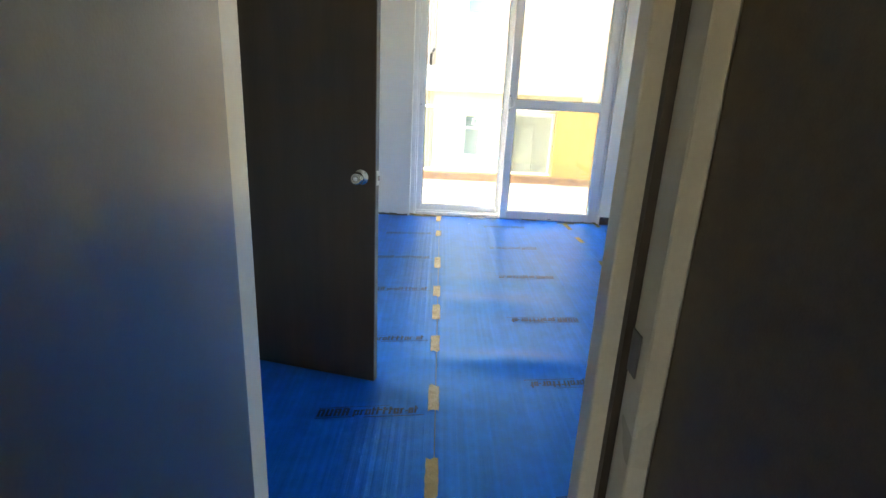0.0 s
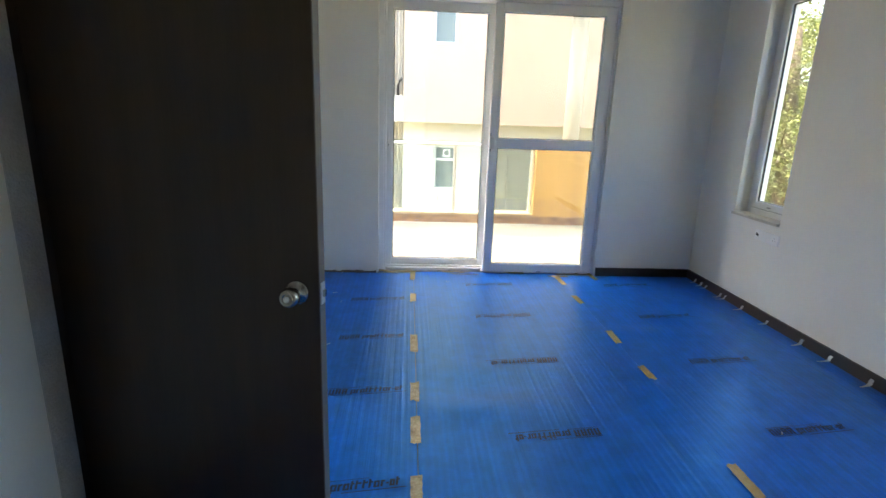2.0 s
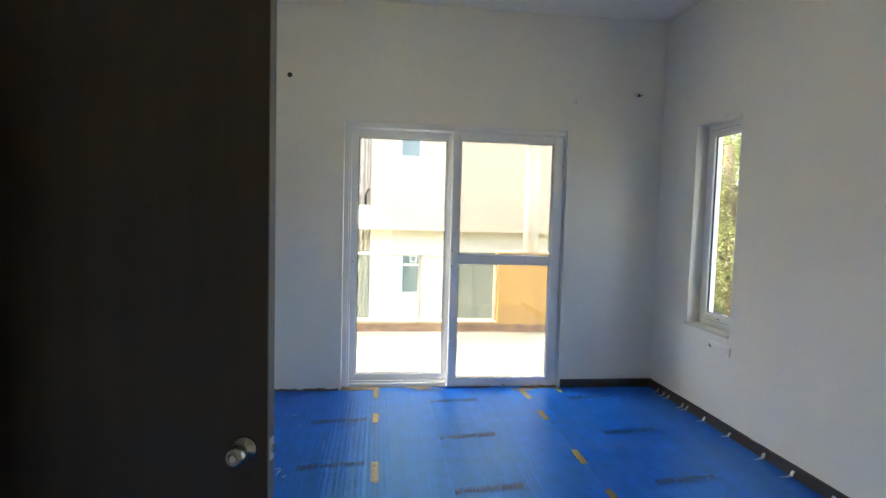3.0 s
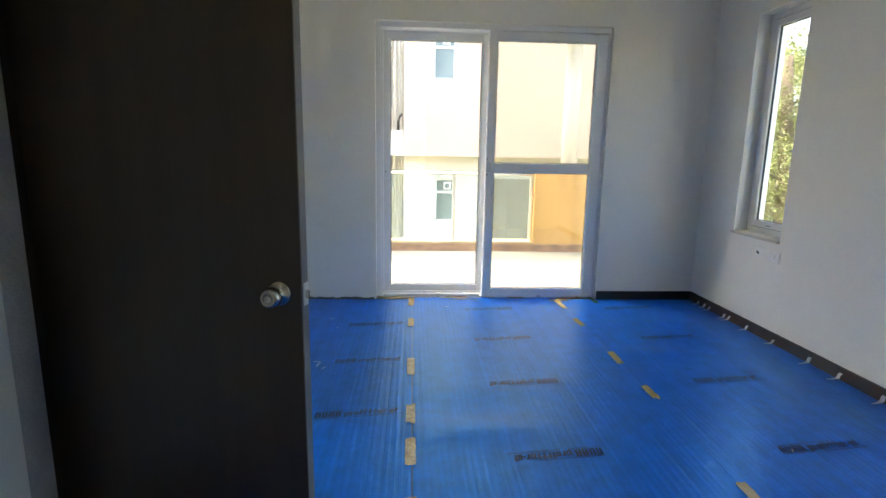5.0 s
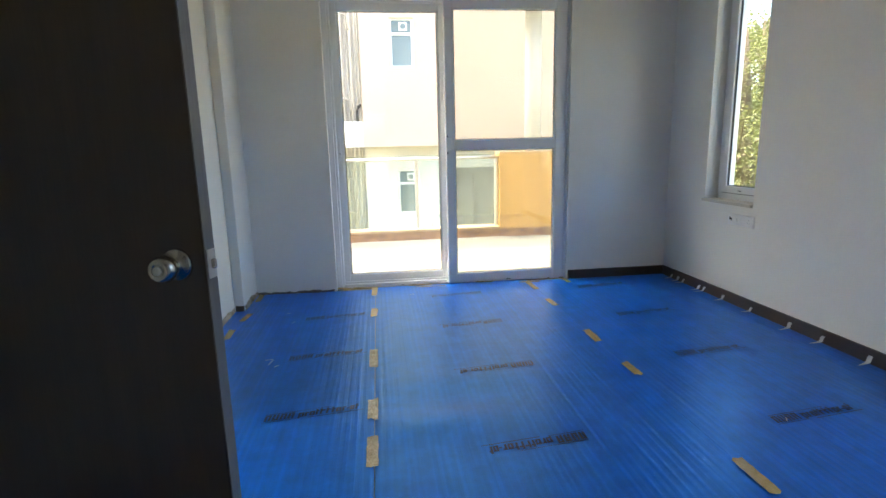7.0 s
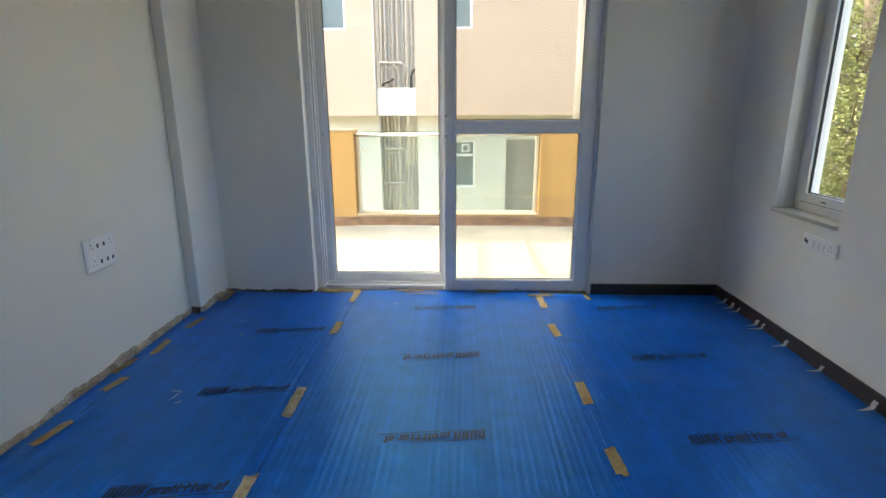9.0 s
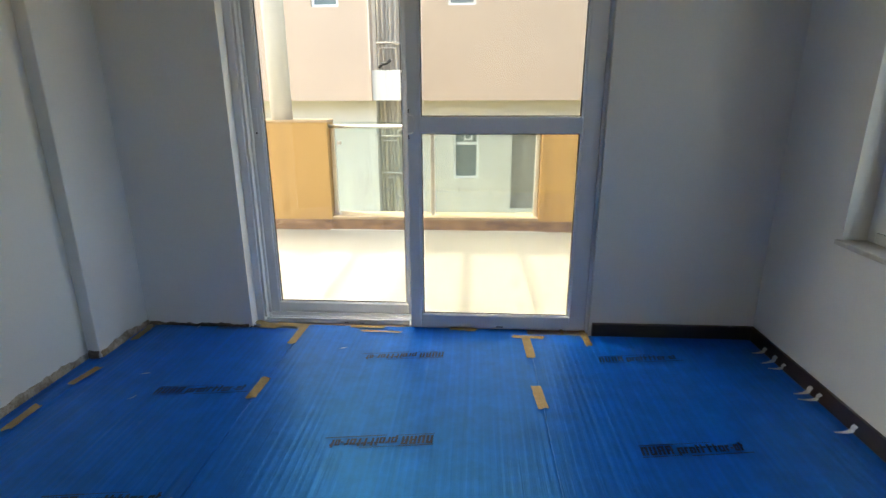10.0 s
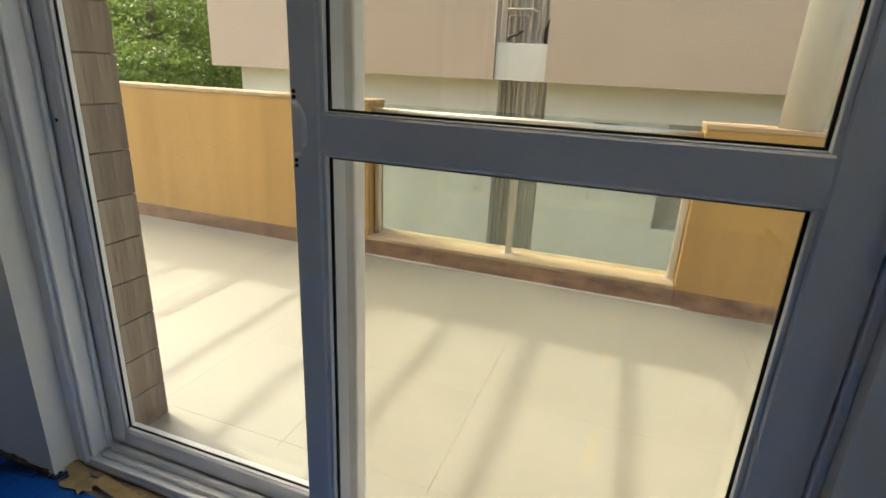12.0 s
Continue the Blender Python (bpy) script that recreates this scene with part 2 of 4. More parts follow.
# ---- mesh helpers ----
def box(bm, x0, x1, y0, y1, z0, z1, bevel=0.0, seg=1):
    r = bmesh.ops.create_cube(bm, size=1)
    for v in r["verts"]:
        v.co = Vector((x0 + (v.co.x + 0.5) * (x1 - x0), y0 + (v.co.y + 0.5) * (y1 - y0), z0 + (v.co.z + 0.5) * (z1 - z0)))
    if bevel:
        es = list({e for v in r["verts"] for e in v.link_edges})
        bmesh.ops.bevel(bm, geom=es, offset=bevel, segments=seg, affect="EDGES", profile=0.5)
    return bm


def boxes(*rows, bevel=0.0, seg=1):
    bm = bmesh.new()
    for r in rows:
        box(bm, *r, bevel=bevel, seg=seg)
    return bm


def tube(bm, pts, radius, n=10, radius_end=None, caps=True):
    pts = [Vector(p) for p in pts]
    rings = []
    for i, p in enumerate(pts):
        d = (pts[min(i + 1, len(pts) - 1)] - pts[max(i - 1, 0)]).normalized()
        up = Vector((0, 0, 1)) if abs(d.z) < 0.9 else Vector((1, 0, 0))
        a = d.cross(up).normalized()
        b = d.cross(a)
        f = i / max(1, len(pts) - 1)
        r = radius + ((radius_end if radius_end is not None else radius) - radius) * f
        rings.append([bm.verts.new(p + (a * math.cos(2 * math.pi * k / n) + b * math.sin(2 * math.pi * k / n)) * r) for k in range(n)])
    for q, w in zip(rings, rings[1:]):
        for k in range(n):
            f = bm.faces.new((q[k], q[(k + 1) % n], w[(k + 1) % n], w[k]))
            f.smooth = True
    if caps:
        bm.faces.new(rings[0][::-1])
        bm.faces.new(rings[-1])
    return bm


def lathe(bm, profile, m=None, n=24):
    """profile: (radius, height) turned round z, then placed by m."""
    rings = []
    for r, h in profile:
        rings.append([bm.verts.new((m or Matrix()) @ Vector((r * math.cos(2 * math.pi * k / n), r * math.sin(2 * math.pi * k / n), h))) for k in range(n)])
    for q, w in zip(rings, rings[1:]):
        for k in range(n):
            bm.faces.new((q[k], q[(k + 1) % n], w[(k + 1) % n], w[k])).smooth = True
    bm.faces.new(rings[0][::-1])
    bm.faces.new(rings[-1])
    return bm


def mesh_of(name, bm, material):
    me = bpy.data.meshes.new(name)
    bmesh.ops.recalc_face_normals(bm, faces=bm.faces)
    bm.to_mesh(me)
    bm.free()
    me.materials.append(material)
    return me


def part(name, bm, material, parent=None, label=""):
    ob = new(name, mesh_of(name, bm, material))
    if parent:
        ob.parent = parent
    return tagged(ob, label)


def thing(name, label, category, group="", at=(0, 0, 0), turn=0):
    ob = new(name)
    ob.empty_display_size = 0.1
    ob.matrix_world = pose(*at, 0, 0, turn)
    return tagged(ob, label, category, group)


def setting(name, bm, material, label="", category=""):
    return tagged(part(name, bm, material), label, category, kind="structure")


def holed(bm, axis, u0, u1, w0, w1, z0, z1, holes):
    """A wall along axis x or y, from u0 to u1 and w0 to w1 thick, with openings (u0, u1, z0, z1) right through it."""
    us = sorted({u0, u1, *(h[0] for h in holes), *(h[1] for h in holes)})
    zs = sorted({z0, z1, *(h[2] for h in holes), *(h[3] for h in holes)})
    for a, b in zip(us, us[1:]):
        run = None
        for c, d in zip(zs, zs[1:]):
            inside = any(h[0] <= a and b <= h[1] and h[2] <= c and d <= h[3] for h in holes)
            if not inside:
                run = (run[0], d) if run else (c, d)
            if (inside or d == zs[-1]) and run:
                q = (a, b, w0, w1) if axis == "x" else (w0, w1, a, b)
                box(bm, *q, *run)
                run = None
    return bm


# ---- the room ----
XL, XR, YN, YS, H = -0.89, 2.836, 5.587, 1.04, 3.46
YO = 6.0
XW = -0.870
OX0, OX1, OZ = -0.135, 1.906, 2.42
WY0, WY1, WZ0, WZ1 = 4.50, 5.045, 0.735, 2.42
# opening of the added, unseen window in the east wall
VY0, VY1 = 1.6, 3.1

setting("wall_north", holed(bmesh.new(), "x", -2.4, XR + 0.24, YN, YO, -0.3, H, [(OX0, OX1, -0.3, OZ)]), PAINT, "off-white painted wall round the balcony door", "wall")
setting("wall_east", holed(bmesh.new(), "y", 0.9, YN, XR, XR + 0.24, -0.3, H, [(WY0, WY1, WZ0, WZ1), (VY0, VY1, WZ0, WZ1)]), PAINT, "off-white painted wall with a narrow window", "wall")
ww = bmesh.new()
holed(ww, "y", YS, 2.445, XL - 0.2, XL, -0.3, H, [])
holed(ww, "y", 2.445, YN, XL - 0.2, XL - 0.035, -0.3, H, [(2.46, 3.37, 0.0, 2.43)])
holed(ww, "y", 3.40, YN, XL - 0.035, XW, -0.3, H, [])
setting("wall_west", ww, WARM_LIT_PAINT, "off-white painted wall with sockets and a side doorway", "wall")
setting("pillar", boxes((XW, XW + 0.072, 5.156, YN, 0.0, H), bevel=0.004), PAINT, "off-white plastered corner pillar", "pillar")
setting("wall_south", holed(bmesh.new(), "x", XL - 0.2, XR, 0.90, YS, -0.3, H, [(-0.192, 0.545, 0.0, 2.42)]), WARM_LIT_PAINT, "off-white painted wall with the entrance doorway", "wall")
setting("ceiling", boxes((-2.6, XR + 0.24, -4.2, YO, H, H + 0.2)), PAINT, "white plastered ceiling", "ceiling")
setting("floor", boxes((-2.6, XR, -4.2, YN + 0.05, -0.3, -0.004)), SLAB, "brown stone floor under blue film", "floor")
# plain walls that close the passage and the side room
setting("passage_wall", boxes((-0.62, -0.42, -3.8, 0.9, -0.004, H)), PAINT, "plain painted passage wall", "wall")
# doorway out of view, added to bring daylight into the passage
setting("passage_end_wall", holed(bmesh.new(), "x", -0.62, 0.7, -4.0, -3.8, -0.3, H, [(-0.42, 0.545, 0.0, 2.1)]), PAINT, "plain painted wall with an added, unseen doorway for daylight", "wall")
# unseen opening, added so daylight reaches the room through the side doorway
setting("side_room_wall", holed(holed(bmesh.new(), "y", 1.9, 4.2, -2.6, -2.4, -0.3, H, [(2.6, 3.4, 1.0, 2.2)]), "x", -2.4, XL - 0.2, 1.9, 2.0, -0.004, H, []), PAINT, "plain painted side room wall with an added, unseen opening for daylight", "wall")
setting("side_room_partition", boxes((-2.4, XL - 0.2, 4.1, 4.2, -0.004, H)), PAINT, "plain painted side room partition", "wall")

# skirtings
def skirting(name, x0, x1, y0, y1, label):
    return setting(name, boxes((x0, x1, y0, y1, 0.0, 0.084), bevel=0.003), SKIRTING, label, "skirting")

SK = "dark brown wooden skirting board along the wall"
skirting("baseboard_east", XR - 0.016, XR, YS, YN, SK)
skirting("baseboard_north", OX1 + 0.012, XR - 0.018, YN - 0.024, YN, SK)
skirting("baseboard_west", XL, XL + 0.014, YS, 2.345, SK)
skirting("baseboard_west_return", XL, XL + 0.006, 2.347, 2.44, SK)
setting("door_return_plaster", boxes((XL, XL + 0.003, 2.347, 2.444, 0.084, H)), ROUGH_PLASTER, "unpainted rough plaster strip beside the door", "plaster")


def broken_edge(name, along, a0, a1, face, side, top, seed, material=None):
    """A strip of torn render where the skirting is missing, with a ragged top and lumps."""
    rng = random.Random(seed)
    bm = bmesh.new()
    n = int((a1 - a0) / 0.025)
    rows = []
    for i in range(n + 1):
        a = a0 + (a1 - a0) * i / n
        t = top * (0.75 + 0.5 * noise.noise((a * 5.0, seed, 0.3))) + rng.uniform(-0.006, 0.006)
        col = []
        for j, z in enumerate((-0.002, t * 0.35, t * 0.7, t)):
            out = 0.003 + (0 if j == 3 else 0.006 + 0.008 * noise.noise((a * 14, z * 30, seed)) + rng.uniform(-0.002, 0.003))
            p = (face + side * max(0.0012, out), a, z) if along == "y" else (a, face + side * max(0.0012, out), z)
            col.append(bm.verts.new(p))
        q = (face, a, t + 0.002) if along == "y" else (a, face, t + 0.002)
        col.append(bm.verts.new(q))
        rows.append(col)
    for p, q in zip(rows, rows[1:]):
        for j in range(len(p) - 1):
            bm.faces.new((p[j], q[j], q[j + 1], p[j + 1]))
    return setting(name, bm, material or BROKEN, "torn unpainted render where the skirting is missing", "wall damage")


broken_edge("torn_render_west", "y", 3.42, 5.15, XW, 1, 0.05, 3)
broken_edge("torn_render_pillar", "y", 5.157, YN - 0.002, XW + 0.072, 1, 0.062, 7)
broken_edge("torn_render_pillar_side", "x", XW + 0.01, XW + 0.072, 5.156, -1, 0.06, 8, DEBRIS)
broken_edge("torn_render_north", "x", XW + 0.085, OX0 - 0.02, YN, -1, 0.026, 5, DEBRIS)

# ---- balcony door ----
FY0, FY1 = 5.665, 5.845
df = thing("sliding_door_frame", "white plastic outer frame of the balcony sliding door", "door frame")
Z0 = 0.0
part("left_jamb", boxes((OX0, OX0 + 0.045, FY0, FY1, Z0, OZ), (OX0 + 0.045, OX0 + 0.062, FY0 + 0.012, FY0 + 0.026, 0.032, OZ - 0.045), (OX0 + 0.045, OX0 + 0.062, 5.742, 5.756, 0.032, OZ - 0.045), (OX0 + 0.045, OX0 + 0.062, 5.822, 5.838, 0.032, OZ - 0.045), bevel=0.003), UPVC, df)
part("right_jamb", boxes((OX1 - 0.018, OX1, 5.618, FY0, Z0, OZ), (OX1 - 0.045, OX1, 5.682, FY1, Z0, OZ), (OX1 - 0.06, OX1 - 0.045, 5.742, 5.756, 0.032, OZ - 0.045), bevel=0.003), UPVC, df)
part("head", boxes((OX0 + 0.045, OX1 - 0.045, 5.682, FY1, OZ - 0.045, OZ), (OX0 + 0.045, OX1 - 0.018, 5.618, 5.682, 2.374, OZ), (OX0 + 0.062, OX1 - 0.06, 5.742, 5.756, OZ - 0.06, OZ - 0.045), bevel=0.002), UPVC, df)
part("front_rail", boxes((0.828, OX1 - 0.018, 5.642, 5.664, 0.0015, 0.0135)), UPVC, df)
part("sill_track", boxes((OX0 + 0.045, OX1 - 0.045, FY0, FY1, Z0, 0.0135), (OX0 + 0.062, 0.828, FY0 + 0.002, FY0 + 0.012, 0.0135, 0.034), (OX0 + 0.062, OX1 - 0.06, 5.706, 5.714, 0.0135, 0.03), (OX0 + 0.062, OX1 - 0.06, 5.742, 5.756, 0.0135, 0.04), (OX0 + 0.062, OX1 - 0.06, 5.784, 5.792, 0.0135, 0.03), bevel=0.002), UPVC, df, "worn white sill with two tracks")
for dx in (0.42, 0.52):
    part("drain_slot", boxes((dx, dx + 0.024, FY0 - 0.001, FY0 + 0.001, 0.007, 0.011)), DARK, df)


def sash(label, x0, x1, z0, z1, y0, y1, stile, top, bottom, mids=()):
    """A sliding leaf: stiles, rails, gaskets and a pane in every field."""
    s = thing("sliding_door_leaf", label, "sliding door")
    b = 0.004
    part("stile", boxes((x0, x0 + stile[0], y0, y1, z0, z1), bevel=b), UPVC, s)
    part("stile", boxes((x1 - stile[1], x1, y0, y1, z0, z1), bevel=b), UPVC, s)
    part("top_rail", boxes((x0 + stile[0], x1 - stile[1], y0, y1, z1 - top, z1), bevel=b), UPVC, s)
    part("bottom_rail", boxes((x0 + stile[0], x1 - stile[1], y0, y1, z0, z0 + bottom), bevel=b), UPVC, s)
    edges = [z0 + bottom]
    for m0, m1 in mids:
        part("middle_rail", boxes((x0 + stile[0], x1 - stile[1], y0, y1, m0, m1), bevel=b), UPVC, s)
        edges += [m0, m1]
    edges.append(z1 - top)
    a0, a1, ym = x0 + stile[0], x1 - stile[1], (y0 + y1) / 2
    for g0, g1 in zip(edges[::2], edges[1::2]):
        part("pane", boxes((a0 - 0.004, a1 + 0.004, ym - 0.003, ym + 0.003, g0 - 0.004, g1 + 0.004)), GLASS, s).visible_shadow = False
        w, c, d, hw = 0.011, 0.006, 0.005, 0.004
        part("glazing_bead", boxes((a0, a0 + w, y0 + 0.006, ym - 0.006, g0, g1), (a1 - w, a1, y0 + 0.006, ym - 0.006, g0, g1), (a0 + w, a1 - w, y0 + 0.006, ym - 0.006, g0, g0 + hw), (a0 + w, a1 - w, y0 + 0.006, ym - 0.006, g1 - hw, g1), bevel=0.0015), UPVC, s)
        part("gasket", boxes((a0 + w, a0 + w + c, ym - 0.008, ym - 0.0035, g0 + hw, g1 - hw), (a1 - w - c, a1 - w, ym - 0.008, ym - 0.0035, g0 + hw, g1 - hw), (a0 + w + c, a1 - w - c, ym - 0.008, ym - 0.0035, g0 + hw, g0 + hw + d), (a0 + w + c, a1 - w - c, ym - 0.008, ym - 0.0035, g1 - hw - d, g1 - hw)), GASKET, s)
    return s


left_leaf = sash("white plastic sliding door leaf with one tall pane, closed", OX0 + 0.05, 0.911, 0.031, OZ - 0.05, 5.764, 5.816, (0.062, 0.1), 0.065, 0.068)
right_leaf = sash("white plastic sliding door leaf with a middle rail, closed", 0.842, OX1 - 0.02, 0.014, 2.37, 5.625, 5.679, (0.067, 0.093), 0.075, 0.080, [(1.17, 1.253)])
# pull handle, its screws and the drain cap on the front leaf
part("insect_screen", boxes((0.93, OX1 - 0.05, 5.6905, 5.6915, 0.05, 2.34)), SCREEN, right_leaf, "fine grey insect screen").visible_shadow = False
hb = bmesh.new()
tube(hb, [(0.858, 5.625, 1.268), (0.866, 5.609, 1.268), (0.878, 5.603, 1.263), (0.888, 5.601, 1.247), (0.891, 5.601, 1.217), (0.888, 5.601, 1.19), (0.878, 5.603, 1.173), (0.866, 5.609, 1.167), (0.858, 5.625, 1.167)], 0.006, 10)
part("pull_handle", hb, PLASTIC, right_leaf, "small white curved pull handle")
for z in (1.281, 1.292, 1.154, 1.143):
    part("screw", lathe(bmesh.new(), [(0.0042, 0), (0.0042, 0.002)], Matrix.Translation((0.853, 5.625, z)) @ pose(0, 0, 0, 90)), DARK, right_leaf)
part("drain_cap", boxes((1.36, 1.40, 5.623, 5.625, 0.02, 0.026)), DARK, right_leaf)
lb = bmesh.new()
box(lb, OX0 + 0.07, OX0 + 0.092, 5.760, 5.764, 1.13, 1.30, 0.002)
part("lock_plate", lb, UPVC, left_leaf)
part("keyhole", lathe(bmesh.new(), [(0.005, 0), (0.005, 0.002)], Matrix.Translation((OX0 + 0.081, 5.76, 1.16)) @ pose(0, 0, 0, 90)), DARK, left_leaf)
BZ_T = -0.028
# brown threshold between film and track
setting("threshold", boxes((OX0, OX1, YN + 0.052, FY0 - 0.002, -0.05, 0.001)), MARBLE, "brown stone threshold of the balcony door", "threshold")
setting("balcony_threshold", boxes((OX0, OX1, FY1 + 0.002, YO + 0.019, -0.3, BZ_T)), BALCONY_TILE, "pale stone threshold outside", "threshold")
setting("under_frame", boxes((OX0, OX1, FY0, FY1, -0.3, -0.002)), COPING, "stone under the door frame", "threshold")

# ---- window in the east wall ----
fx0, fx1 = XR + 0.105, XR + 0.17


def ring(bm, y0, y1, z0, z1, x0, x1, w, b=0.003):
    for q in ((y0, y0 + w, z0, z1), (y1 - w, y1, z0, z1), (y0 + w, y1 - w, z0, z0 + w), (y0 + w, y1 - w, z1 - w, z1)):
        box(bm, x0, x1, *q, b)
    return bm


def casement_window(name, y0, y1):
    win = tagged(thing(name, "white plastic casement window with a single pane", "window"), kind="structure")
    part("frame", ring(bmesh.new(), y0, y1, WZ0 + 0.016, WZ1, fx0, fx1, 0.045), UPVC, win)
    part("gasket", ring(bmesh.new(), y0 + 0.045, y1 - 0.045, WZ0 + 0.061, WZ1 - 0.045, fx0 + 0.004, fx0 + 0.03, 0.005, 0), GASKET, win)
    part("casement", ring(bmesh.new(), y0 + 0.05, y1 - 0.05, WZ0 + 0.066, WZ1 - 0.05, fx0 - 0.008, fx1 - 0.012, 0.052), UPVC, win)
    part("gasket", ring(bmesh.new(), y0 + 0.102, y1 - 0.102, WZ0 + 0.118, WZ1 - 0.102, fx0 + 0.006, fx0 + 0.02, 0.005, 0), GASKET, win)
    part("pane", boxes((fx0 + 0.022, fx0 + 0.028, y0 + 0.1, y1 - 0.1, WZ0 + 0.116, WZ1 - 0.1)), GLASS, win).visible_shadow = False
    part("drain_cap", boxes((fx0 - 0.0095, fx0 - 0.008, y0 + 0.26, y0 + 0.3, WZ0 + 0.084, WZ0 + 0.09)), DARK, win)
    setting("window_sill", boxes((XR - 0.018, XR + 0.24, y0 + 0.003, y1 + 0.018, WZ0 - 0.006, WZ0 + 0.016), bevel=0.003), STONE_SILL, "cream stone window sill", "sill")


casement_window("window_1", WY0, WY1)
# added out of view to let in light for the west wall
casement_window("unseen_window", VY0, VY1)

# ---- doors ----
leaf = thing("door_leaf", "dark brown laminate door standing open beside the entrance", "door", at=(-0.118, 2.292, 0.012))
leaf.matrix_world = pose(-0.100, 2.284, 0.012, 0, 0, 165.5)
L, T, DH = 0.85, 0.036, 2.40
part("panel", boxes((0.001, L, -T, 0.0, 0, DH), bevel=0.0015), LAMINATE, leaf)
part("edge_band", boxes((-0.0015, 0.001, -T + 0.001, -0.001, 0.001, DH - 0.001)), LAMINATE_EDGE, leaf, "grey edge band")
part("latch_plate", boxes((-0.004, -0.0015, -T / 2 - 0.012, -T / 2 + 0.012, 0.925, 0.985)), STEEL, leaf, "steel latch plate")
part("latch_bolt", boxes((-0.012, -0.004, -T / 2 - 0.006, -T / 2 + 0.006, 0.945, 0.965), bevel=0.002), CHROME, leaf)


def knob(side):
    m = Matrix.Translation((0.062, 0.0 if side > 0 else -T, 0.956)) @ pose(0, 0, 0, -90 * side)
    b = bmesh.new()
    lathe(b, [(0.034, 0.0), (0.034, 0.003), (0.031, 0.008), (0.017, 0.011), (0.015, 0.024), (0.02, 0.03), (0.0255, 0.036), (0.027, 0.046), (0.025, 0.056), (0.020, 0.062), (0.012, 0.0625), (0.011, 0.06)], m, 28)
    k = part("door_knob", b, CHROME, leaf, "round brushed steel door knob")
    part("key_slot", lathe(bmesh.new(), [(0.0075, 0.0605), (0.0075, 0.066), (0.004, 0.066)], m, 16), STEEL, k)
    return k


knob(1)
knob(-1)
setting("door_jamb", boxes((XL - 0.12, XL - 0.004, 2.446, 2.51, 0.0, 2.43), bevel=0.002), LAMINATE, "dark brown hinge jamb of the side doorway", "door frame")
# entrance frame: jambs with a stop and a rebate
ef = tagged(thing("door_frame", "cream painted entrance door frame with a rebate", "door frame"), kind="structure")
part("jamb", boxes((-0.192, -0.167, 0.9, 1.043, 0.0, 2.42), bevel=0.003), CREAM_PAINT, ef)
part("jamb", boxes((0.462, 0.545, 0.985, 1.043, 0.0, 2.42), (0.508, 0.545, 0.894, 0.965, 0.0, 2.42), bevel=0.003), CREAM_PAINT, ef)
# dark strip put in where the rebate has a brown shadow gap
part("shadow_gap_strip", boxes((0.494, 0.545, 0.9655, 0.9845, 0.0, 2.42)), LAMINATE, ef, "dark brown strip for the shadow gap in the rebate")
# thin grey box that draws a smear of paint, no fitting
part("paint_blotch", boxes((0.505, 0.508, 0.925, 0.962, 0.885, 0.965), bevel=0.001), LAMINATE_EDGE, ef, "grey paint blotch on the rebate")
part("head", boxes((-0.167, 0.462, 0.9, 1.043, 2.39, 2.42)), CREAM_PAINT, ef)
entry = thing("entrance_door", "greyish brown satin door folded back along the passage", "door")
part("panel", boxes((-0.143, -0.105, -0.05, 0.815, 0.012, 2.4), bevel=0.002), DOOR_SATIN, entry)
for z in (0.25, 1.2, 2.15):
    part("hinge", tube(bmesh.new(), [(-0.148, 0.818, z), (-0.148, 0.818, z + 0.1)], 0.005), CHROME, entry)
setting("passage_panel", boxes((0.545, 0.7, -3.8, 0.893, -0.004, H)), PASSAGE_WOOD, "dark brown wood panelling in the passage", "wall panel")

# ---- blue protection film on the floor ----
SEAM_A, SEAM_B = 0.192, 1.545


def lift(x, y):
    """Height of the film: loose ripples and a few buckles."""
    z = 0.006 + 0.004 * noise.noise((x * 1.3, y * 1.1, 0.4)) + 0.002 * noise.noise((x * 4.0, y * 2.2, 2.0))
    for cx, cy, wx, wy, h in ((0.62, 2.52, 0.36, 0.09, 0.022), (0.5, 3.28, 0.3, 0.12, 0.016), (1.75, 4.25, 0.35, 0.1, 0.012), (0.75, 3.7, 0.5, 0.12, 0.006), (0.05, 2.2, 0.2, 0.12, 0.006), (2.3, 4.9, 0.4, 0.12, 0.006)):
        z += h * math.exp(-((x - cx) / wx) ** 2 - ((y - cy) / wy) ** 2)
    return max(z, 0.002)


def film_roll(x0, x1, y0, y1, label, level):
    s = thing("floor_protection_film", label, "floor film", "rolls of blue film")
    bm = bmesh.new()
    nx, ny = int((x1 - x0) / 0.03), int((y1 - y0) / 0.04)
    g = [[bm.verts.new((x0 + (x1 - x0) * i / nx, y0 + (y1 - y0) * j / ny, lift(x0 + (x1 - x0) * i / nx, y0 + (y1 - y0) * j / ny) + level)) for i in range(nx + 1)] for j in range(ny + 1)]
    for p, q in zip(g, g[1:]):
        for i in range(nx):
            bm.faces.new((p[i], p[i + 1], q[i + 1], q[i])).smooth = True
    rim = [e for e in bm.edges if e.is_boundary]
    for e in rim:
        e.smooth = False
    low = [v for v in bmesh.ops.extrude_edge_only(bm, edges=rim)["geom"] if isinstance(v, bmesh.types.BMVert)]
    for v in low:
        v.co.z = -0.003
    part("film", bm, BLUE, s)
    return s


rolls = [film_roll(XL + 0.03, SEAM_A - 0.0018, 1.02, YN - 0.012, "blue ribbed plastic protection film taped along the floor", 0.0),
         film_roll(SEAM_A + 0.0018, SEAM_B - 0.0006, 1.02, YN + 0.045, "blue ribbed plastic protection film with buckles, taped at both seams", 0.0),
         film_roll(SEAM_B + 0.0006, XR - 0.02, 1.14, YN - 0.02, "blue ribbed plastic protection film beside the dark skirting", 0.0)]


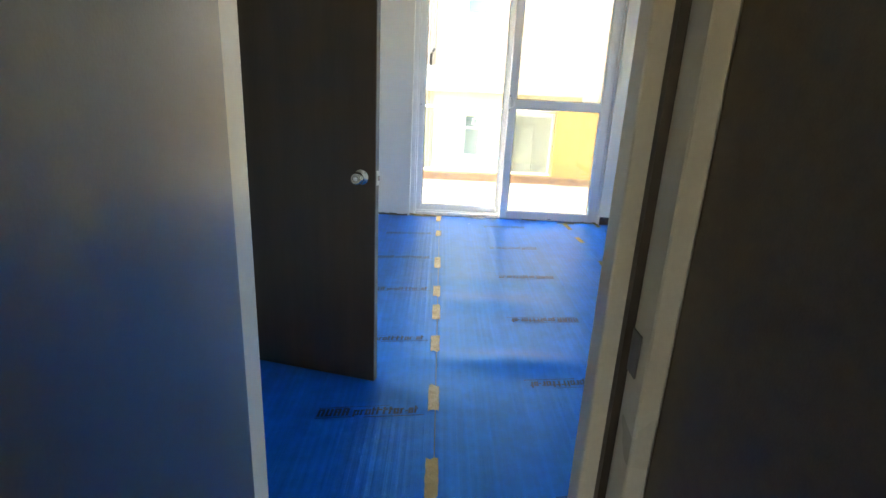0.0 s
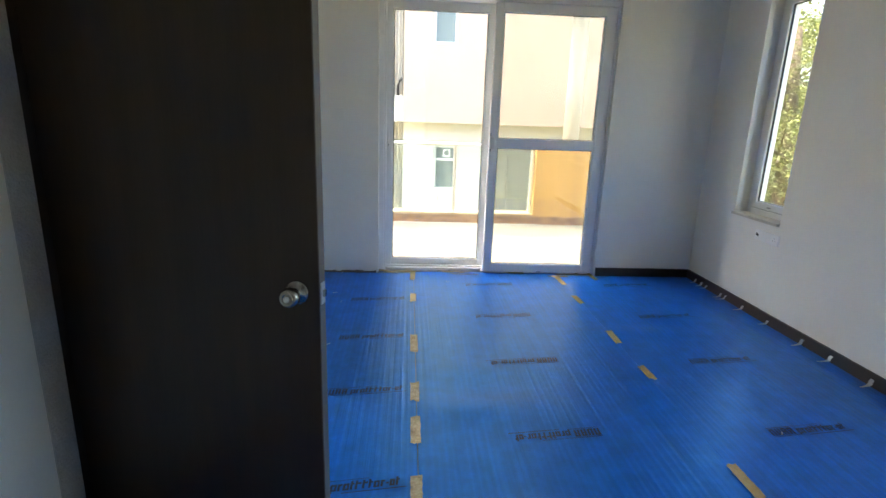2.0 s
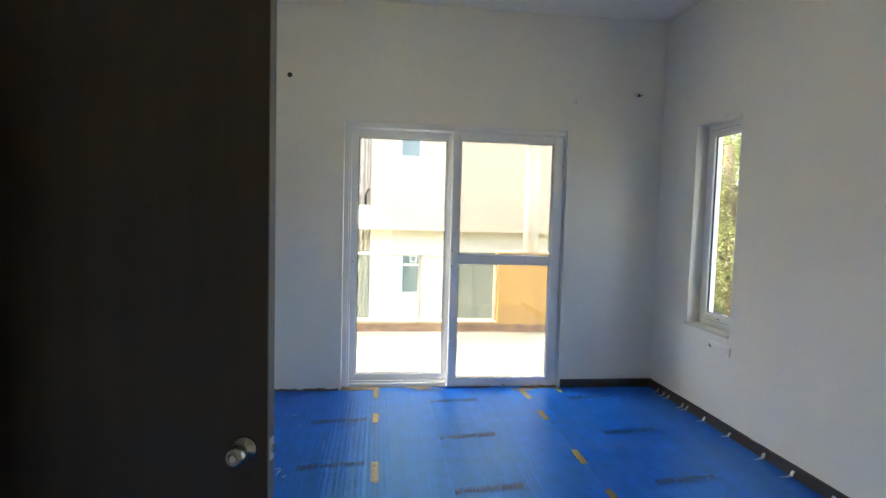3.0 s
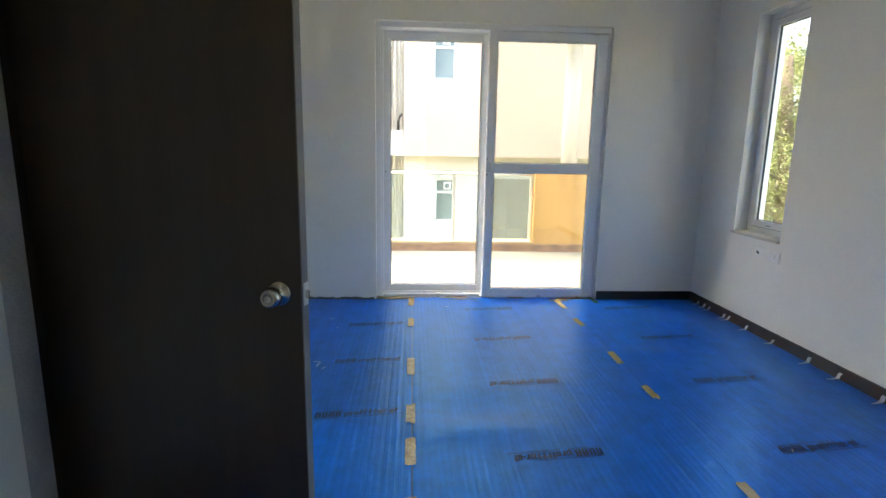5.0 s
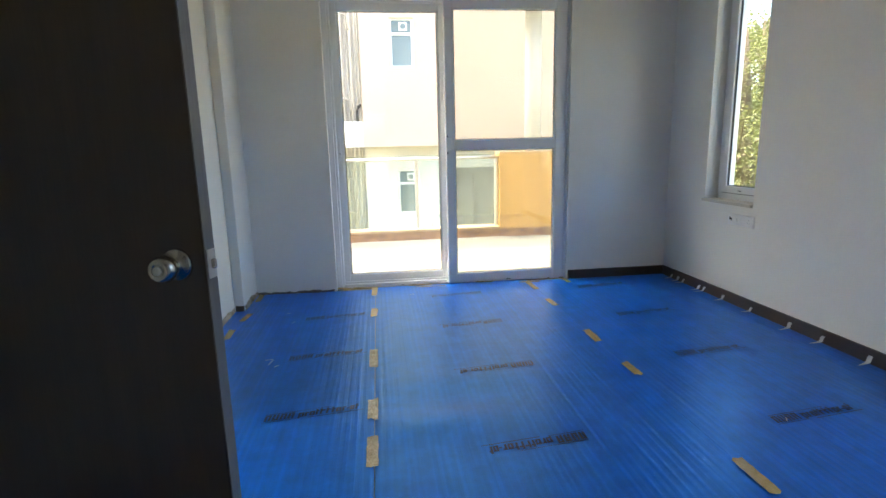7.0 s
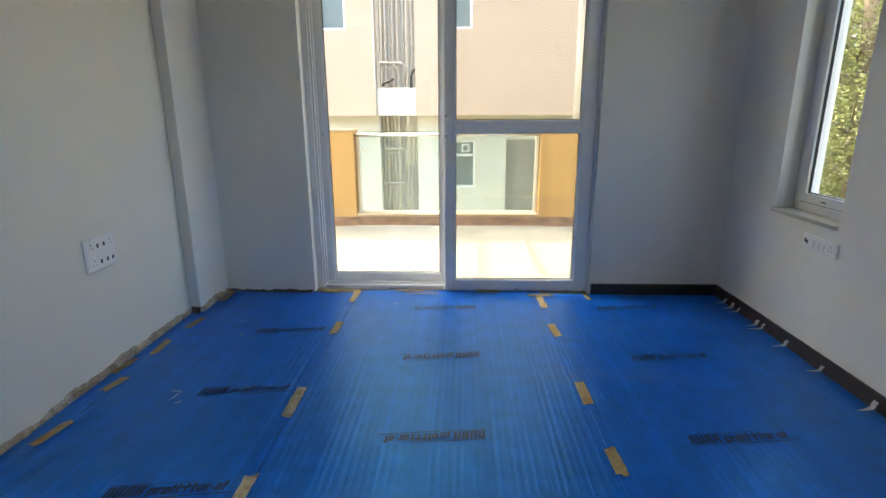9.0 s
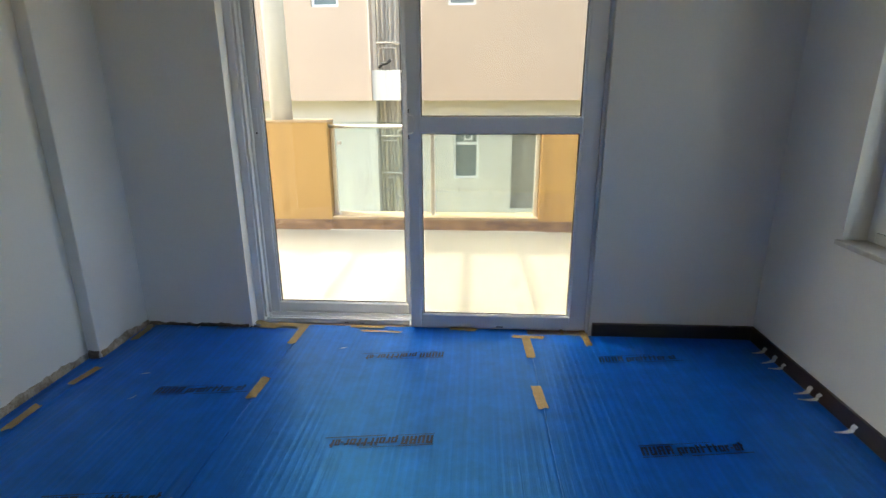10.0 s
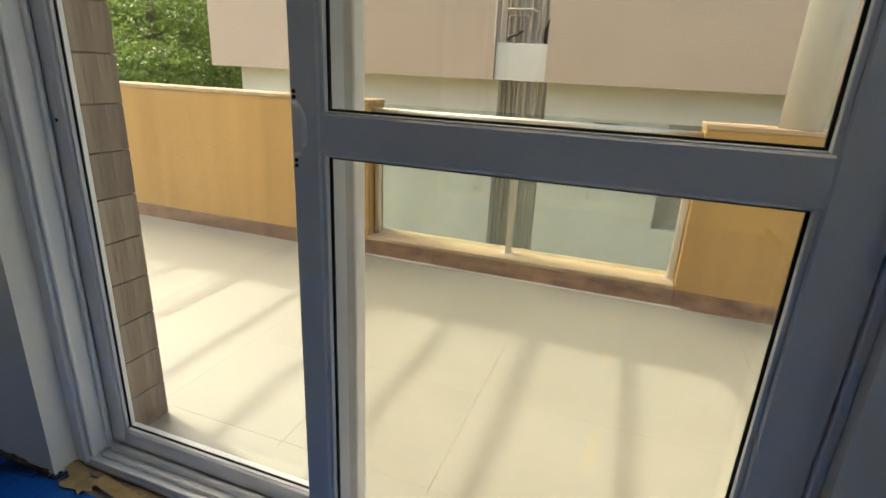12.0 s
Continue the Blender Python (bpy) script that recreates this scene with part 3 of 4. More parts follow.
def lettering(roll, x, y, flip, seed, cut=1.0):
    """One printed mark, drawn as plain upright strokes: a bold group, a lighter group, a bar over one and under the other."""
    rng = random.Random(seed)
    bm = bmesh.new()
    turn = radians(7.6 + (180 if flip else 0))
    ca, sa = math.cos(turn), math.sin(turn)

    def stroke(u0, u1, v0, v1, lean=0.18):
        if u1 > 0.49 * cut:
            return
        vs = []
        for u, v in ((u0, v0), (u1, v0), (u1, v1), (u0, v1)):
            v = v * 1.18
            u2 = u + lean * v
            px, py = x + u2 * ca - v * sa, y + u2 * sa + v * ca
            vs.append(bm.verts.new((px, py, lift(px, py) + 0.0032)))
        bm.faces.new(vs)

    for k in range(4):
        u = 0.004 + k * 0.034
        stroke(u, u + 0.0105, 0.008, 0.052)
        stroke(u + 0.017, u + 0.0275, 0.008, 0.052)
        stroke(u + 0.0105, u + 0.017, 0.043 if k != 1 else 0.008, 0.052 if k != 1 else 0.017)
        if k > 1:
            stroke(u + 0.0105, u + 0.017, 0.026, 0.033)
    u = 0.152
    for k, (kind, w) in enumerate(zip("prottttorbxt", (26, 18, 25, 16, 25, 22, 17, 25, 18, 12, 22, 16))):
        w = w / 1000
        hi = 0.05 if kind == "t" else 0.04
        lo = -0.001 if kind == "p" else 0.008
        if kind == "b":
            stroke(u, u + w, 0.02, 0.027)
        else:
            stroke(u, u + 0.0095, lo, hi)
            stroke(u + 0.0095, u + w - 0.001, 0.031, 0.04)
            if kind in "pox":
                stroke(u + w - 0.0095, u + w - 0.001, 0.008, 0.031)
                stroke(u + 0.0095, u + w - 0.0095, 0.008, 0.0155)
        u += w + 0.003
    stroke(0.0, 0.142, 0.0565, 0.0605)
    stroke(0.142, 0.30, 0.0565, 0.059)
    stroke(0.0, 0.15, -0.001, 0.002)
    stroke(0.2, 0.455, -0.006, -0.002)
    part("printed_mark", bm, INK, roll, "dark printed mark")


for i, y in enumerate((1.99, 2.665, 3.4, 4.095, 4.812)):
    lettering(rolls[0], -0.307, y, False, i)
lettering(rolls[0], -0.345, 5.53, False, 9, 0.6)
for i, y in enumerate((1.66, 2.405, 3.115, 3.857, 4.60, 5.325)):
    lettering(rolls[1], 1.066, y, True, 20 + i)
for i, y in enumerate((1.62, 2.32, 3.02, 3.762, 4.496, 5.235)):
    lettering(rolls[2], 1.89, y, False, 40 + i)


def tape(x, y, length, width, turn, material, label, seed, up=0.0):
    """A torn strip of tape following the film, with ragged ends and creases."""
    rng = random.Random(seed)
    bm = bmesh.new()
    n = 10
    ca, sa = math.cos(radians(turn)), math.sin(radians(turn))
    cols = []
    for i in range(n + 1):
        f = i / n - 0.5
        row = []
        for j in range(4):
            w = (j / 3 - 0.5) * width * (1 + rng.uniform(-0.06, 0.06))
            l = f * length + (rng.uniform(-0.012, 0.012) if i in (0, n) else 0)
            px, py = x + l * ca - w * sa, y + l * sa + w * ca
            z = lift(px, py) + 0.0042 + up + rng.uniform(0, 0.0022)
            row.append(bm.verts.new((px, py, z)))
        cols.append(row)
    for p, q in zip(cols, cols[1:]):
        for j in range(3):
            bm.faces.new((p[j], q[j], q[j + 1], p[j + 1])).smooth = True
    ob = part("tape_strip", bm, material)
    return tagged(ob, label, "tape", "tape strips on the film")


# the second kind is tan tape with glare painted in
TAN, GLARED = "tan packing tape strip stuck across the film seam", "tan creased tape strip across the film seam, glare in its colour"
k = 0
for y, l, p in ((5.50, 0.27, 0), (4.90, 0.19, 0), (4.055, 0.27, 1), (3.447, 0.20, 1), (3.10, 0.22, 1), (2.69, 0.19, 1), (2.175, 0.19, 1), (1.68, 0.2, 0)):
    k += 1
    tape(SEAM_A - 0.008, y, l, 0.048, 88 if y > 4.3 else 90, TAPE_GLARE if p else TAPE, GLARED if p else TAN, k)
for y, l, a, x in ((5.405, 0.24, 92, 1.532), (4.895, 0.19, 94, 1.535), (4.155, 0.19, 92, 1.545), (3.66, 0.16, 92, 1.556), (2.725, 0.205, 90, 1.55)):
    k += 1
    tape(x, y, l, 0.05, a, TAPE, TAN, k)
EDGE = "tan packing tape strip at the edge of the film"
for x, y, l, a, w in ((-0.762, 3.777, 0.17, 80, 0.045), (-0.762, 4.19, 0.15, 78, 0.045), (-0.832, 4.38, 0.17, 84, 0.035), (-0.766, 4.61, 0.19, 92, 0.045), (-0.742, 4.96, 0.17, 82, 0.045), (-0.75, 5.46, 0.2, 92, 0.045),
                      (1.545, 5.522, 0.19, -3, 0.04), (1.872, 5.525, 0.19, 94, 0.04), (0.58, 5.612, 0.2, -1, 0.03), (0.67, 5.55, 0.24, -2, 0.022), (1.16, 5.606, 0.16, -3, 0.04), (0.1, 5.618, 0.2, -8, 0.045), (-0.05, 5.612, 0.17, -24, 0.05), (-0.02, 5.592, 0.12, 12, 0.05), (1.748, 5.602, 0.06, 90, 0.02)):
    k += 1
    tape(x, y, l, w, a, TAPE, EDGE, k, 0.002)
# bits of paper on the film
for i, (x, y, l, a) in enumerate(((-0.40, 4.09, 0.07, 75), (-0.42, 4.13, 0.04, 5), (-0.36, 4.03, 0.03, 40), (-0.45, 5.0, 0.03, 20), (-0.46, 5.56, 0.035, 85), (0.494, 5.332, 0.025, 20), (-0.376, 4.785, 0.025, 60), (1.95, 3.05, 0.02, 60))):
    tagged(tape(x, y, l, 0.006, a, PAPER, "scrap of white paper on the film", 90 + i), category="paper scrap", group="paper scraps")


def curl(x, y, z, turn, size):
    """A short curled strip of white masking paper peeling off the skirting."""
    bm = bmesh.new()
    pts = [(0.0, 0.055), (-0.004, 0.05), (-0.010, 0.046), (-0.016, 0.038), (-0.016, 0.026), (-0.024, 0.018), (-0.045, 0.013), (-0.08, 0.011), (-0.115, 0.012)]
    rows = []
    for i, (u, h) in enumerate(pts):
        w = 0.012 if i < 6 else 0.012 * (1 - (i - 5) / 4.5)
        rows.append([bm.verts.new((u * size, s * w, h * size)) for s in (-1, 1)])
    for p, q in zip(rows, rows[1:]):
        bm.faces.new((p[0], q[0], q[1], p[1])).smooth = True
    ob = part("paper_curl", bm, PAPER)
    ob.matrix_world = pose(x, y, z, 0, 0, turn)
    return tagged(ob, "curled white paper strip peeling off the dark skirting", "paper strip", "paper strips on the skirting")


for y, a, s in ((5.40, 8, 0.8), (5.30, 16, 0.9), (5.22, -4, 0.8), (5.00, 10, 0.9), (4.93, -6, 1.0), (4.70, 4, 0.9), (4.40, -5, 0.8), (4.05, 12, 1.0), (3.80, 2, 1.0), (3.50, 14, 1.0), (3.22, -4, 1.0)):
    curl(XR - 0.0165, y, 0.004, a, s * 0.82)
nb = boxes((-0.012, 0.012, -0.002, 0.0, 0.03, 0.085))
ob = part("paper_tab", nb, PAPER)
ob.matrix_world = pose(2.70, YN - 0.0165, 0, 0, 0, 0)
tagged(ob, "small white paper tab on the dark skirting", "paper strip")


# ---- sockets and switches ----
def plate(name, label, face, y0, y1, z0, z1, side, rows):
    """A wall plate on a wall that faces +x (side 1) or -x (side -1), with rockers and socket holes."""
    s = thing(name, label, name.replace("_", " "), at=(face, (y0 + y1) / 2, z0))
    cy = (y0 + y1) / 2

    def bx(a0, a1, b0, b1, c0, c1, bev=0.0):
        xs = sorted((side * c0, side * c1))
        return boxes((xs[0], xs[1], a0 - cy, a1 - cy, b0 - z0, b1 - z0), bevel=bev)

    part("cover_plate", bx(y0, y1, z0, z1, 0, 0.012, 0.004), PLASTIC, s)
    part("inner_frame", bx(y0 + 0.012, y1 - 0.012, z0 + 0.012, z1 - 0.012, 0.012, 0.0145, 0.001), PLASTIC, s)
    for kind, a, b in rows:
        if kind == "switch":
            part("rocker", bx(a - 0.009, a + 0.009, b - 0.018, b + 0.018, 0.0145, 0.019, 0.002), PLASTIC, s)
        elif kind == "dark":
            part("indicator", bx(a - 0.007, a + 0.007, b - 0.01, b + 0.01, 0.0145, 0.0165, 0.001), DARK, s)
        else:
            for da, db, r in ((0, 0.012, 0.0036), (-0.011, -0.008, 0.003), (0.011, -0.008, 0.003)):
                part("pin_hole", lathe(bmesh.new(), [(r, 0), (r, 0.0005)], Matrix.Translation((side * 0.0146, a + da - cy, b + db - z0)) @ pose(0, 0, 0, 0, 90 * side), 12), DARK, s)
    return s


plate("socket_plate", "square white double socket plate with switches on the wall", XW, 4.276, 4.503, 0.549, 0.717, 1,
      [("socket", 4.318, 0.675), ("dark", 4.366, 0.675), ("dark", 4.412, 0.675), ("socket", 4.46, 0.675), ("socket", 4.33, 0.592), ("dark", 4.378, 0.592), ("dark", 4.425, 0.592), ("dark", 4.465, 0.592)])
plate("switch_plate", "long white switch plate with a socket on the wall", XW, 3.68, 3.924, 1.393, 1.478, 1,
      [("switch", 3.72, 1.435), ("switch", 3.76, 1.435), ("switch", 3.80, 1.435), ("switch", 3.835, 1.435), ("socket", 3.885, 1.435)])
plate("socket_plate", "long white socket plate under the window", XR, 4.466, 4.732, 0.588, 0.668, -1,
      [("socket", 4.51, 0.628), ("switch", 4.56, 0.628), ("switch", 4.60, 0.628), ("switch", 4.64, 0.628), ("dark", 4.69, 0.628), ("dark", 4.705, 0.635)])
b = part("blank_plate", boxes((-0.055, 0.055, -0.003, 0, 0, 0.1), bevel=0.001), PAINT)
b.matrix_world = pose(-0.485, YN, 1.372)
tagged(b, "flush painted blank cover plate on the wall", "blank plate")


def wall_stub(x, z, cable):
    s = thing("wire_outlet", "round wire outlet hole in the wall with a cable end", "wire outlet", "wire outlets", at=(x, YN, z))
    m = pose(0, 0, 0, 90)
    part("conduit", lathe(bmesh.new(), [(0.021, 0), (0.021, 0.004), (0.017, 0.006)], m, 18), DARK if not cable else PLASTIC, s)
    part("hole", lathe(bmesh.new(), [(0.014, 0.006), (0.014, 0.0075)], m, 18), DARK, s)
    if cable:
        for dx in (-0.035, 0.035):
            part("screw", lathe(bmesh.new(), [(0.0045, 0), (0.0045, 0.003)], Matrix.Translation((dx, 0, 0.004)) @ m, 10), DARK, s)
    part("cable_end", tube(bmesh.new(), [(0, -0.006, 0), (0.004, -0.02, -0.004), (0.012, -0.028, -0.016)], 0.004), DARK, s)


wall_stub(-0.604, 2.783, False)
wall_stub(2.576, 2.78, True)
for i, (dx, dz) in enumerate(((0, 0.012), (-0.014, -0.008), (0.014, -0.008))):
    o = part("screw_hole", lathe(bmesh.new(), [(0.004, 0), (0.004, 0.001)], pose(0, 0, 0, 90), 10), DARK)
    o.matrix_world = pose(1.963 + dx, YN, 2.693 + dz)
    tagged(o, "small dark screw hole in the wall", "screw hole", "screw holes")

# ---- balcony ----
BZ, PY, PT, PH = -0.03, 8.12, 0.26, 1.125
BX0, BX1 = -4.3, 3.3
setting("balcony_slab", boxes((BX0, BX1, YO, PY + PT, -0.32, BZ - 0.012)), GROUT, "concrete balcony slab", "slab")
bf = setting("balcony_floor", boxes((BX0, BX1, YO, PY - 0.02, BZ - 0.0118, BZ - 0.003)), GROUT, "cream tiled balcony floor", "floor")
TW = 0.61
tile_mesh = {}
for j in range(-1, 5):
    for i in range(-9, 5):
        a0, a1 = max(BX0, 1.025 + i * TW), min(1.025 + (i + 1) * TW, BX1)
        b0, b1 = max(YO + 0.02, 6.06 + j * TW), min(6.06 + (j + 1) * TW, PY - 0.02)
        key = (round(a1 - a0, 3), round(b1 - b0, 3))
        if key[0] < 0.02 or key[1] < 0.02:
            continue
        if key not in tile_mesh:
            tile_mesh[key] = mesh_of("tile", boxes((0.0004, key[0] - 0.0004, 0.0004, key[1] - 0.0004, 0, 0.003), bevel=0.0003), BALCONY_TILE)
        o = new("tile", tile_mesh[key])
        o.location = (a0, b0, BZ - 0.003)
        o.parent = bf

GX0, GX1 = -0.312, 1.893


def parapet(name, x0, x1, label):
    s = thing(name, label, "parapet")
    part("wall", boxes((x0, x1, PY, PY + PT, BZ - 0.01, PH - 0.028), bevel=0.003), OCHRE, s)
    part("coping", boxes((x0 - 0.006, x1 + 0.006, PY - 0.008, PY + PT + 0.01, PH - 0.028, PH), bevel=0.004), COPING, s, "pale weathered coping")
    n = max(1, round((x1 - x0) / 0.6))
    for i in range(n):
        a, c = x0 + (x1 - x0) * i / n, x0 + (x1 - x0) * (i + 1) / n
        part("skirting_stone", boxes((a + 0.001, c - 0.001, PY - 0.016, PY - 0.0005, BZ - 0.003, 0.082), bevel=0.002), MARBLE, s)
    return s


parapet("parapet_wall", BX0, GX0, "ochre plastered balcony parapet with brown stone skirting")
parapet("parapet_wall", GX1, BX1, "ochre plastered balcony parapet with brown stone skirting")
curb = thing("railing_curb", "low brown stone curb with a tan ledge under the railing", "curb")
part("core", boxes((GX0, GX1, PY, PY + PT, BZ - 0.01, 0.088)), OCHRE, curb)
part("ledge", boxes((GX0 + 0.006, GX1 - 0.006, PY - 0.018, PY + PT, 0.088, 0.116), bevel=0.004), LEDGE, curb, "tan weathered ledge")
for i in range(4):
    a, c = GX0 + (GX1 - GX0) * i / 4, GX0 + (GX1 - GX0) * (i + 1) / 4
    part("skirting_stone", boxes((a + 0.001, c - 0.001, PY - 0.016, PY - 0.0005, BZ - 0.003, 0.087), bevel=0.002), MARBLE, curb)
part("cement_fillet", boxes((GX0 - 0.02, GX1 + 0.06, PY - 0.034, PY - 0.0165, BZ - 0.003, BZ + 0.007), bevel=0.003), WHITE_RENDER, curb, "pale cement fillet at the foot")
rail = thing("glass_railing", "stainless steel railing with dusty glass panels", "railing")
RY = PY + 0.11
for x in (-0.28, 0.772, 1.866):
    part("post", boxes((x - 0.022, x + 0.022, RY - 0.022, RY + 0.022, 0.122, 1.07), bevel=0.004), STEEL, rail)
    part("base_plate", boxes((x - 0.042, x + 0.042, RY - 0.042, RY + 0.042, 0.116, 0.122), bevel=0.002), STEEL, rail)
part("handrail", tube(bmesh.new(), [(GX0 + 0.003, RY - 0.045, 1.056), (GX1 - 0.003, RY - 0.045, 1.056)], 0.02, 14), STEEL, rail)
for x in (-0.28, 0.772, 1.866):
    part("rail_bracket", tube(bmesh.new(), [(x, RY - 0.022, 1.034), (x, RY - 0.04, 1.04)], 0.008), STEEL, rail)
for a, c in ((-0.255, 0.745), (0.799, 1.842)):
    part("glass_panel", boxes((a, c, RY + 0.004, RY + 0.014, 0.135, 1.10)), DUSTY_GLASS, rail).visible_shadow = False
part("glass_clamp", boxes((-0.238, -0.196, RY - 0.004, RY + 0.022, 0.86, 0.9), bevel=0.003), STEEL, rail)
for x in (-0.815, 2.385):
    c = thing("balcony_column", "round white column standing on the parapet", "column", "balcony columns", at=(x, PY + 0.13, PH))
    part("shaft", lathe(bmesh.new(), [(0.109, 0), (0.109, 1.9)], None, 32), WHITE_RENDER, c)
# unseen beams overhead, added to cast the shade stripes on the floor
pg = thing("pergola", "unseen white pergola beams casting shade stripes on the balcony", "pergola")
PZ = 3.03
part("front_beam", boxes((BX0 - 1.5, BX1, 7.66, 8.5, PZ, PZ + 0.2)), WHITE_RENDER, pg)
shift = (PZ - BZ) * SUN_TO.x / SUN_TO.z
for i in range(-8, 10):
    x = 0.145 + 0.502 * i + shift
    part("beam", boxes((x - 0.028, x + 0.028, YO, 7.66, PZ, PZ + 0.05)), WHITE_RENDER, pg)

# brown stone tiles lining the outer side of the door opening
rv = setting("stone_reveal", boxes((OX0 - 0.001, OX0 + 0.006, FY1 + 0.002, YO + 0.022, BZ, OZ), (-1.2, OX0 + 0.006, YO, YO + 0.006, BZ, OZ)), COPING, "brown stone tiles lining the outer door opening", "stone cladding")
tm = mesh_of("stone_tile", boxes((0, 0.018, 0.0, YO + 0.024 - FY1 - 0.004, 0.0015, 0.1505), bevel=0.002), STONE_TILE)
tn = mesh_of("stone_tile", boxes((-0.4, -0.002, 0.0, 0.018, 0.0015, 0.1505), bevel=0.002), STONE_TILE)
for i in range(16):
    o = new("stone_tile", tm)
    o.location = (OX0 + 0.006, FY1 + 0.004, BZ + 0.153 * i)
    o.parent = rv
    o = new("stone_tile", tn)
    o.location = (OX0 + 0.006, YO + 0.006, BZ + 0.153 * i)
    o.parent = rv

# ---- the building opposite ----
FB, LB = 13.6, 14.0
GZ = -3.3
bd = thing("apartment_building", "peach rendered apartment building with white lower walls", "building", at=(0, 0, 0))
UW = [(0.66, 1.2, 3.01, 4.08), (-2.02, -1.48, 3.01, 4.08), (-5.4, -4.87, 3.01, 4.08)]
part("wall", holed(bmesh.new(), "x", -6.8, -0.885, FB, FB + 0.3, 1.25, 9.0, UW[1:]), FACADE, bd, "peach rendered upper wall")
part("wall", holed(bmesh.new(), "x", -0.02, 9.0, FB, FB + 0.3, 1.25, 9.0, UW[:1]), FACADE, bd, "peach rendered upper wall")
part("wall", boxes((-6.8, -6.5, FB + 0.3, 22, 1.25, 9.0)), FACADE, bd)
part("soffit", boxes((-6.5, -0.885, FB + 0.3, LB + 0.3, 1.25, 1.3), (-0.02, 9.0, FB + 0.3, LB + 0.3, 1.25, 1.3)), WHITE_RENDER, bd)
LWIN = (0.755, 1.3, -0.39, 0.69)
BRD = (2.0, 3.2, -1.05, 0.71)
part("lower_wall", holed(bmesh.new(), "x", -6.42, -0.885, LB, LB + 0.3, GZ, 1.25, []), WHITE_RENDER, bd, "white rendered lower wall")
part("lower_wall", holed(bmesh.new(), "x", -0.02, 9.0, LB, LB + 0.3, GZ, 1.25, [LWIN, BRD]), WHITE_RENDER, bd, "white rendered lower wall")
part("lower_wall", boxes((-6.42, -6.12, LB + 0.3, 22, GZ, 1.25)), WHITE_RENDER, bd)
part("shaft_wall", boxes((-0.885, -0.02, 14.42, 14.52, GZ, 9.0), (-0.985, -0.885, LB + 0.3, 14.52, GZ, 9.0), (-0.02, 0.08, LB + 0.3, 14.52, GZ, 9.0)), SHAFT, bd, "stained wall of the pipe shaft")
part("shaft_panel", boxes((-0.88, -0.025, FB + 0.05, FB + 0.2, 1.25, 1.835), bevel=0.005), WHITE_RENDER, bd, "white panel across the pipe shaft")
part("shaft_edge", boxes((-0.91, -0.887, FB - 0.02, FB - 0.001, 1.835, 9.0)), WHITE_RENDER, bd)


def far_window(x0, x1, z0, z1, y):
    w = part("window", boxes((x0, x0 + 0.05, y + 0.06, y + 0.12, z0, z1), (x1 - 0.05, x1, y + 0.06, y + 0.12, z0, z1), (x0 + 0.05, x1 - 0.05, y + 0.06, y + 0.12, z0, z0 + 0.05), (x0 + 0.05, x1 - 0.05, y + 0.06, y + 0.12, z1 - 0.04, z1), (x0 + 0.05, x1 - 0.05, y + 0.06, y + 0.12, z1 - 0.36, z1 - 0.3), bevel=0.004), UPVC, bd, "white bathroom window with a fan light")
    part("pane", boxes((x0 + 0.05, x1 - 0.05, y + 0.085, y + 0.09, z0 + 0.05, z1 - 0.36)), FAR_GLASS, w)
    part("pane", boxes((x0 + 0.05, x1 - 0.05, y + 0.085, y + 0.09, z1 - 0.3, z1 - 0.04)), FAR_GLASS, w)
    xm, zm = (x0 + x1) / 2 + 0.04, z1 - 0.17
    fan = boxes((xm - 0.09, xm + 0.09, y + 0.05, y + 0.084, zm - 0.09, zm + 0.09), bevel=0.006)
    part("fan_box", fan, PLASTIC, w)
    part("fan_grille", lathe(bmesh.new(), [(0.065, 0), (0.065, 0.004), (0.04, 0.004), (0.036, 0.001)], Matrix.Translation((xm, y + 0.05, zm)) @ pose(0, 0, 0, 90), 20), FAR_GLASS, w)


for q in UW:
    far_window(*q, FB)
far_window(*LWIN, LB)
for x, z, h in ((0.45, -0.62, 0.05), (0.86, -0.7, 0.14), (1.36, -0.66, 0.05), (1.55, -0.72, 0.09), (-1.2, -0.75, 0.07), (1.72, -0.5, 0.06)):
    part("wall_mark", boxes((x, x + 0.028, LB - 0.003, LB, z, z + h), bevel=0.001), SHAFT if h < 0.06 else BOARD, bd)
bw = part("boarded_window", boxes((BRD[0], BRD[1], LB + 0.1, LB + 0.14, BRD[2], BRD[3])), BOARD, bd, "weathered grey boarded opening")
part("board_frame", boxes((BRD[0], BRD[0] + 0.12, LB + 0.04, LB + 0.098, BRD[2], BRD[3]), (BRD[0] + 0.12, BRD[1], LB + 0.04, LB + 0.098, BRD[3] - 0.16, BRD[3]), (BRD[0] + 0.62, BRD[0] + 0.68, LB + 0.06, LB + 0.098, BRD[2], BRD[3] - 0.16)), BOARD, bw)
for i, (x, r) in enumerate(((-0.83, 0.024), (-0.745, 0.034), (-0.655, 0.022), (-0.575, 0.02), (-0.47, 0.036), (-0.345, 0.02), (-0.26, 0.034), (-0.15, 0.022), (-0.08, 0.018))):
    y = 14.26 + 0.04 * (i % 3)
    part("pipe", tube(bmesh.new(), [(x, y, GZ), (x, y, 9.0)], r, 10), PIPE, bd)
    for z in (-0.9, 0.55, 2.35, 3.7):
        part("pipe_collar", lathe(bmesh.new(), [(r + 0.004, 0), (r + 0.011, 0.01), (r + 0.011, 0.06), (r + 0.004, 0.07)], Matrix.Translation((x, y, z + 0.13 * (i % 4))), 10), PIPE, bd)
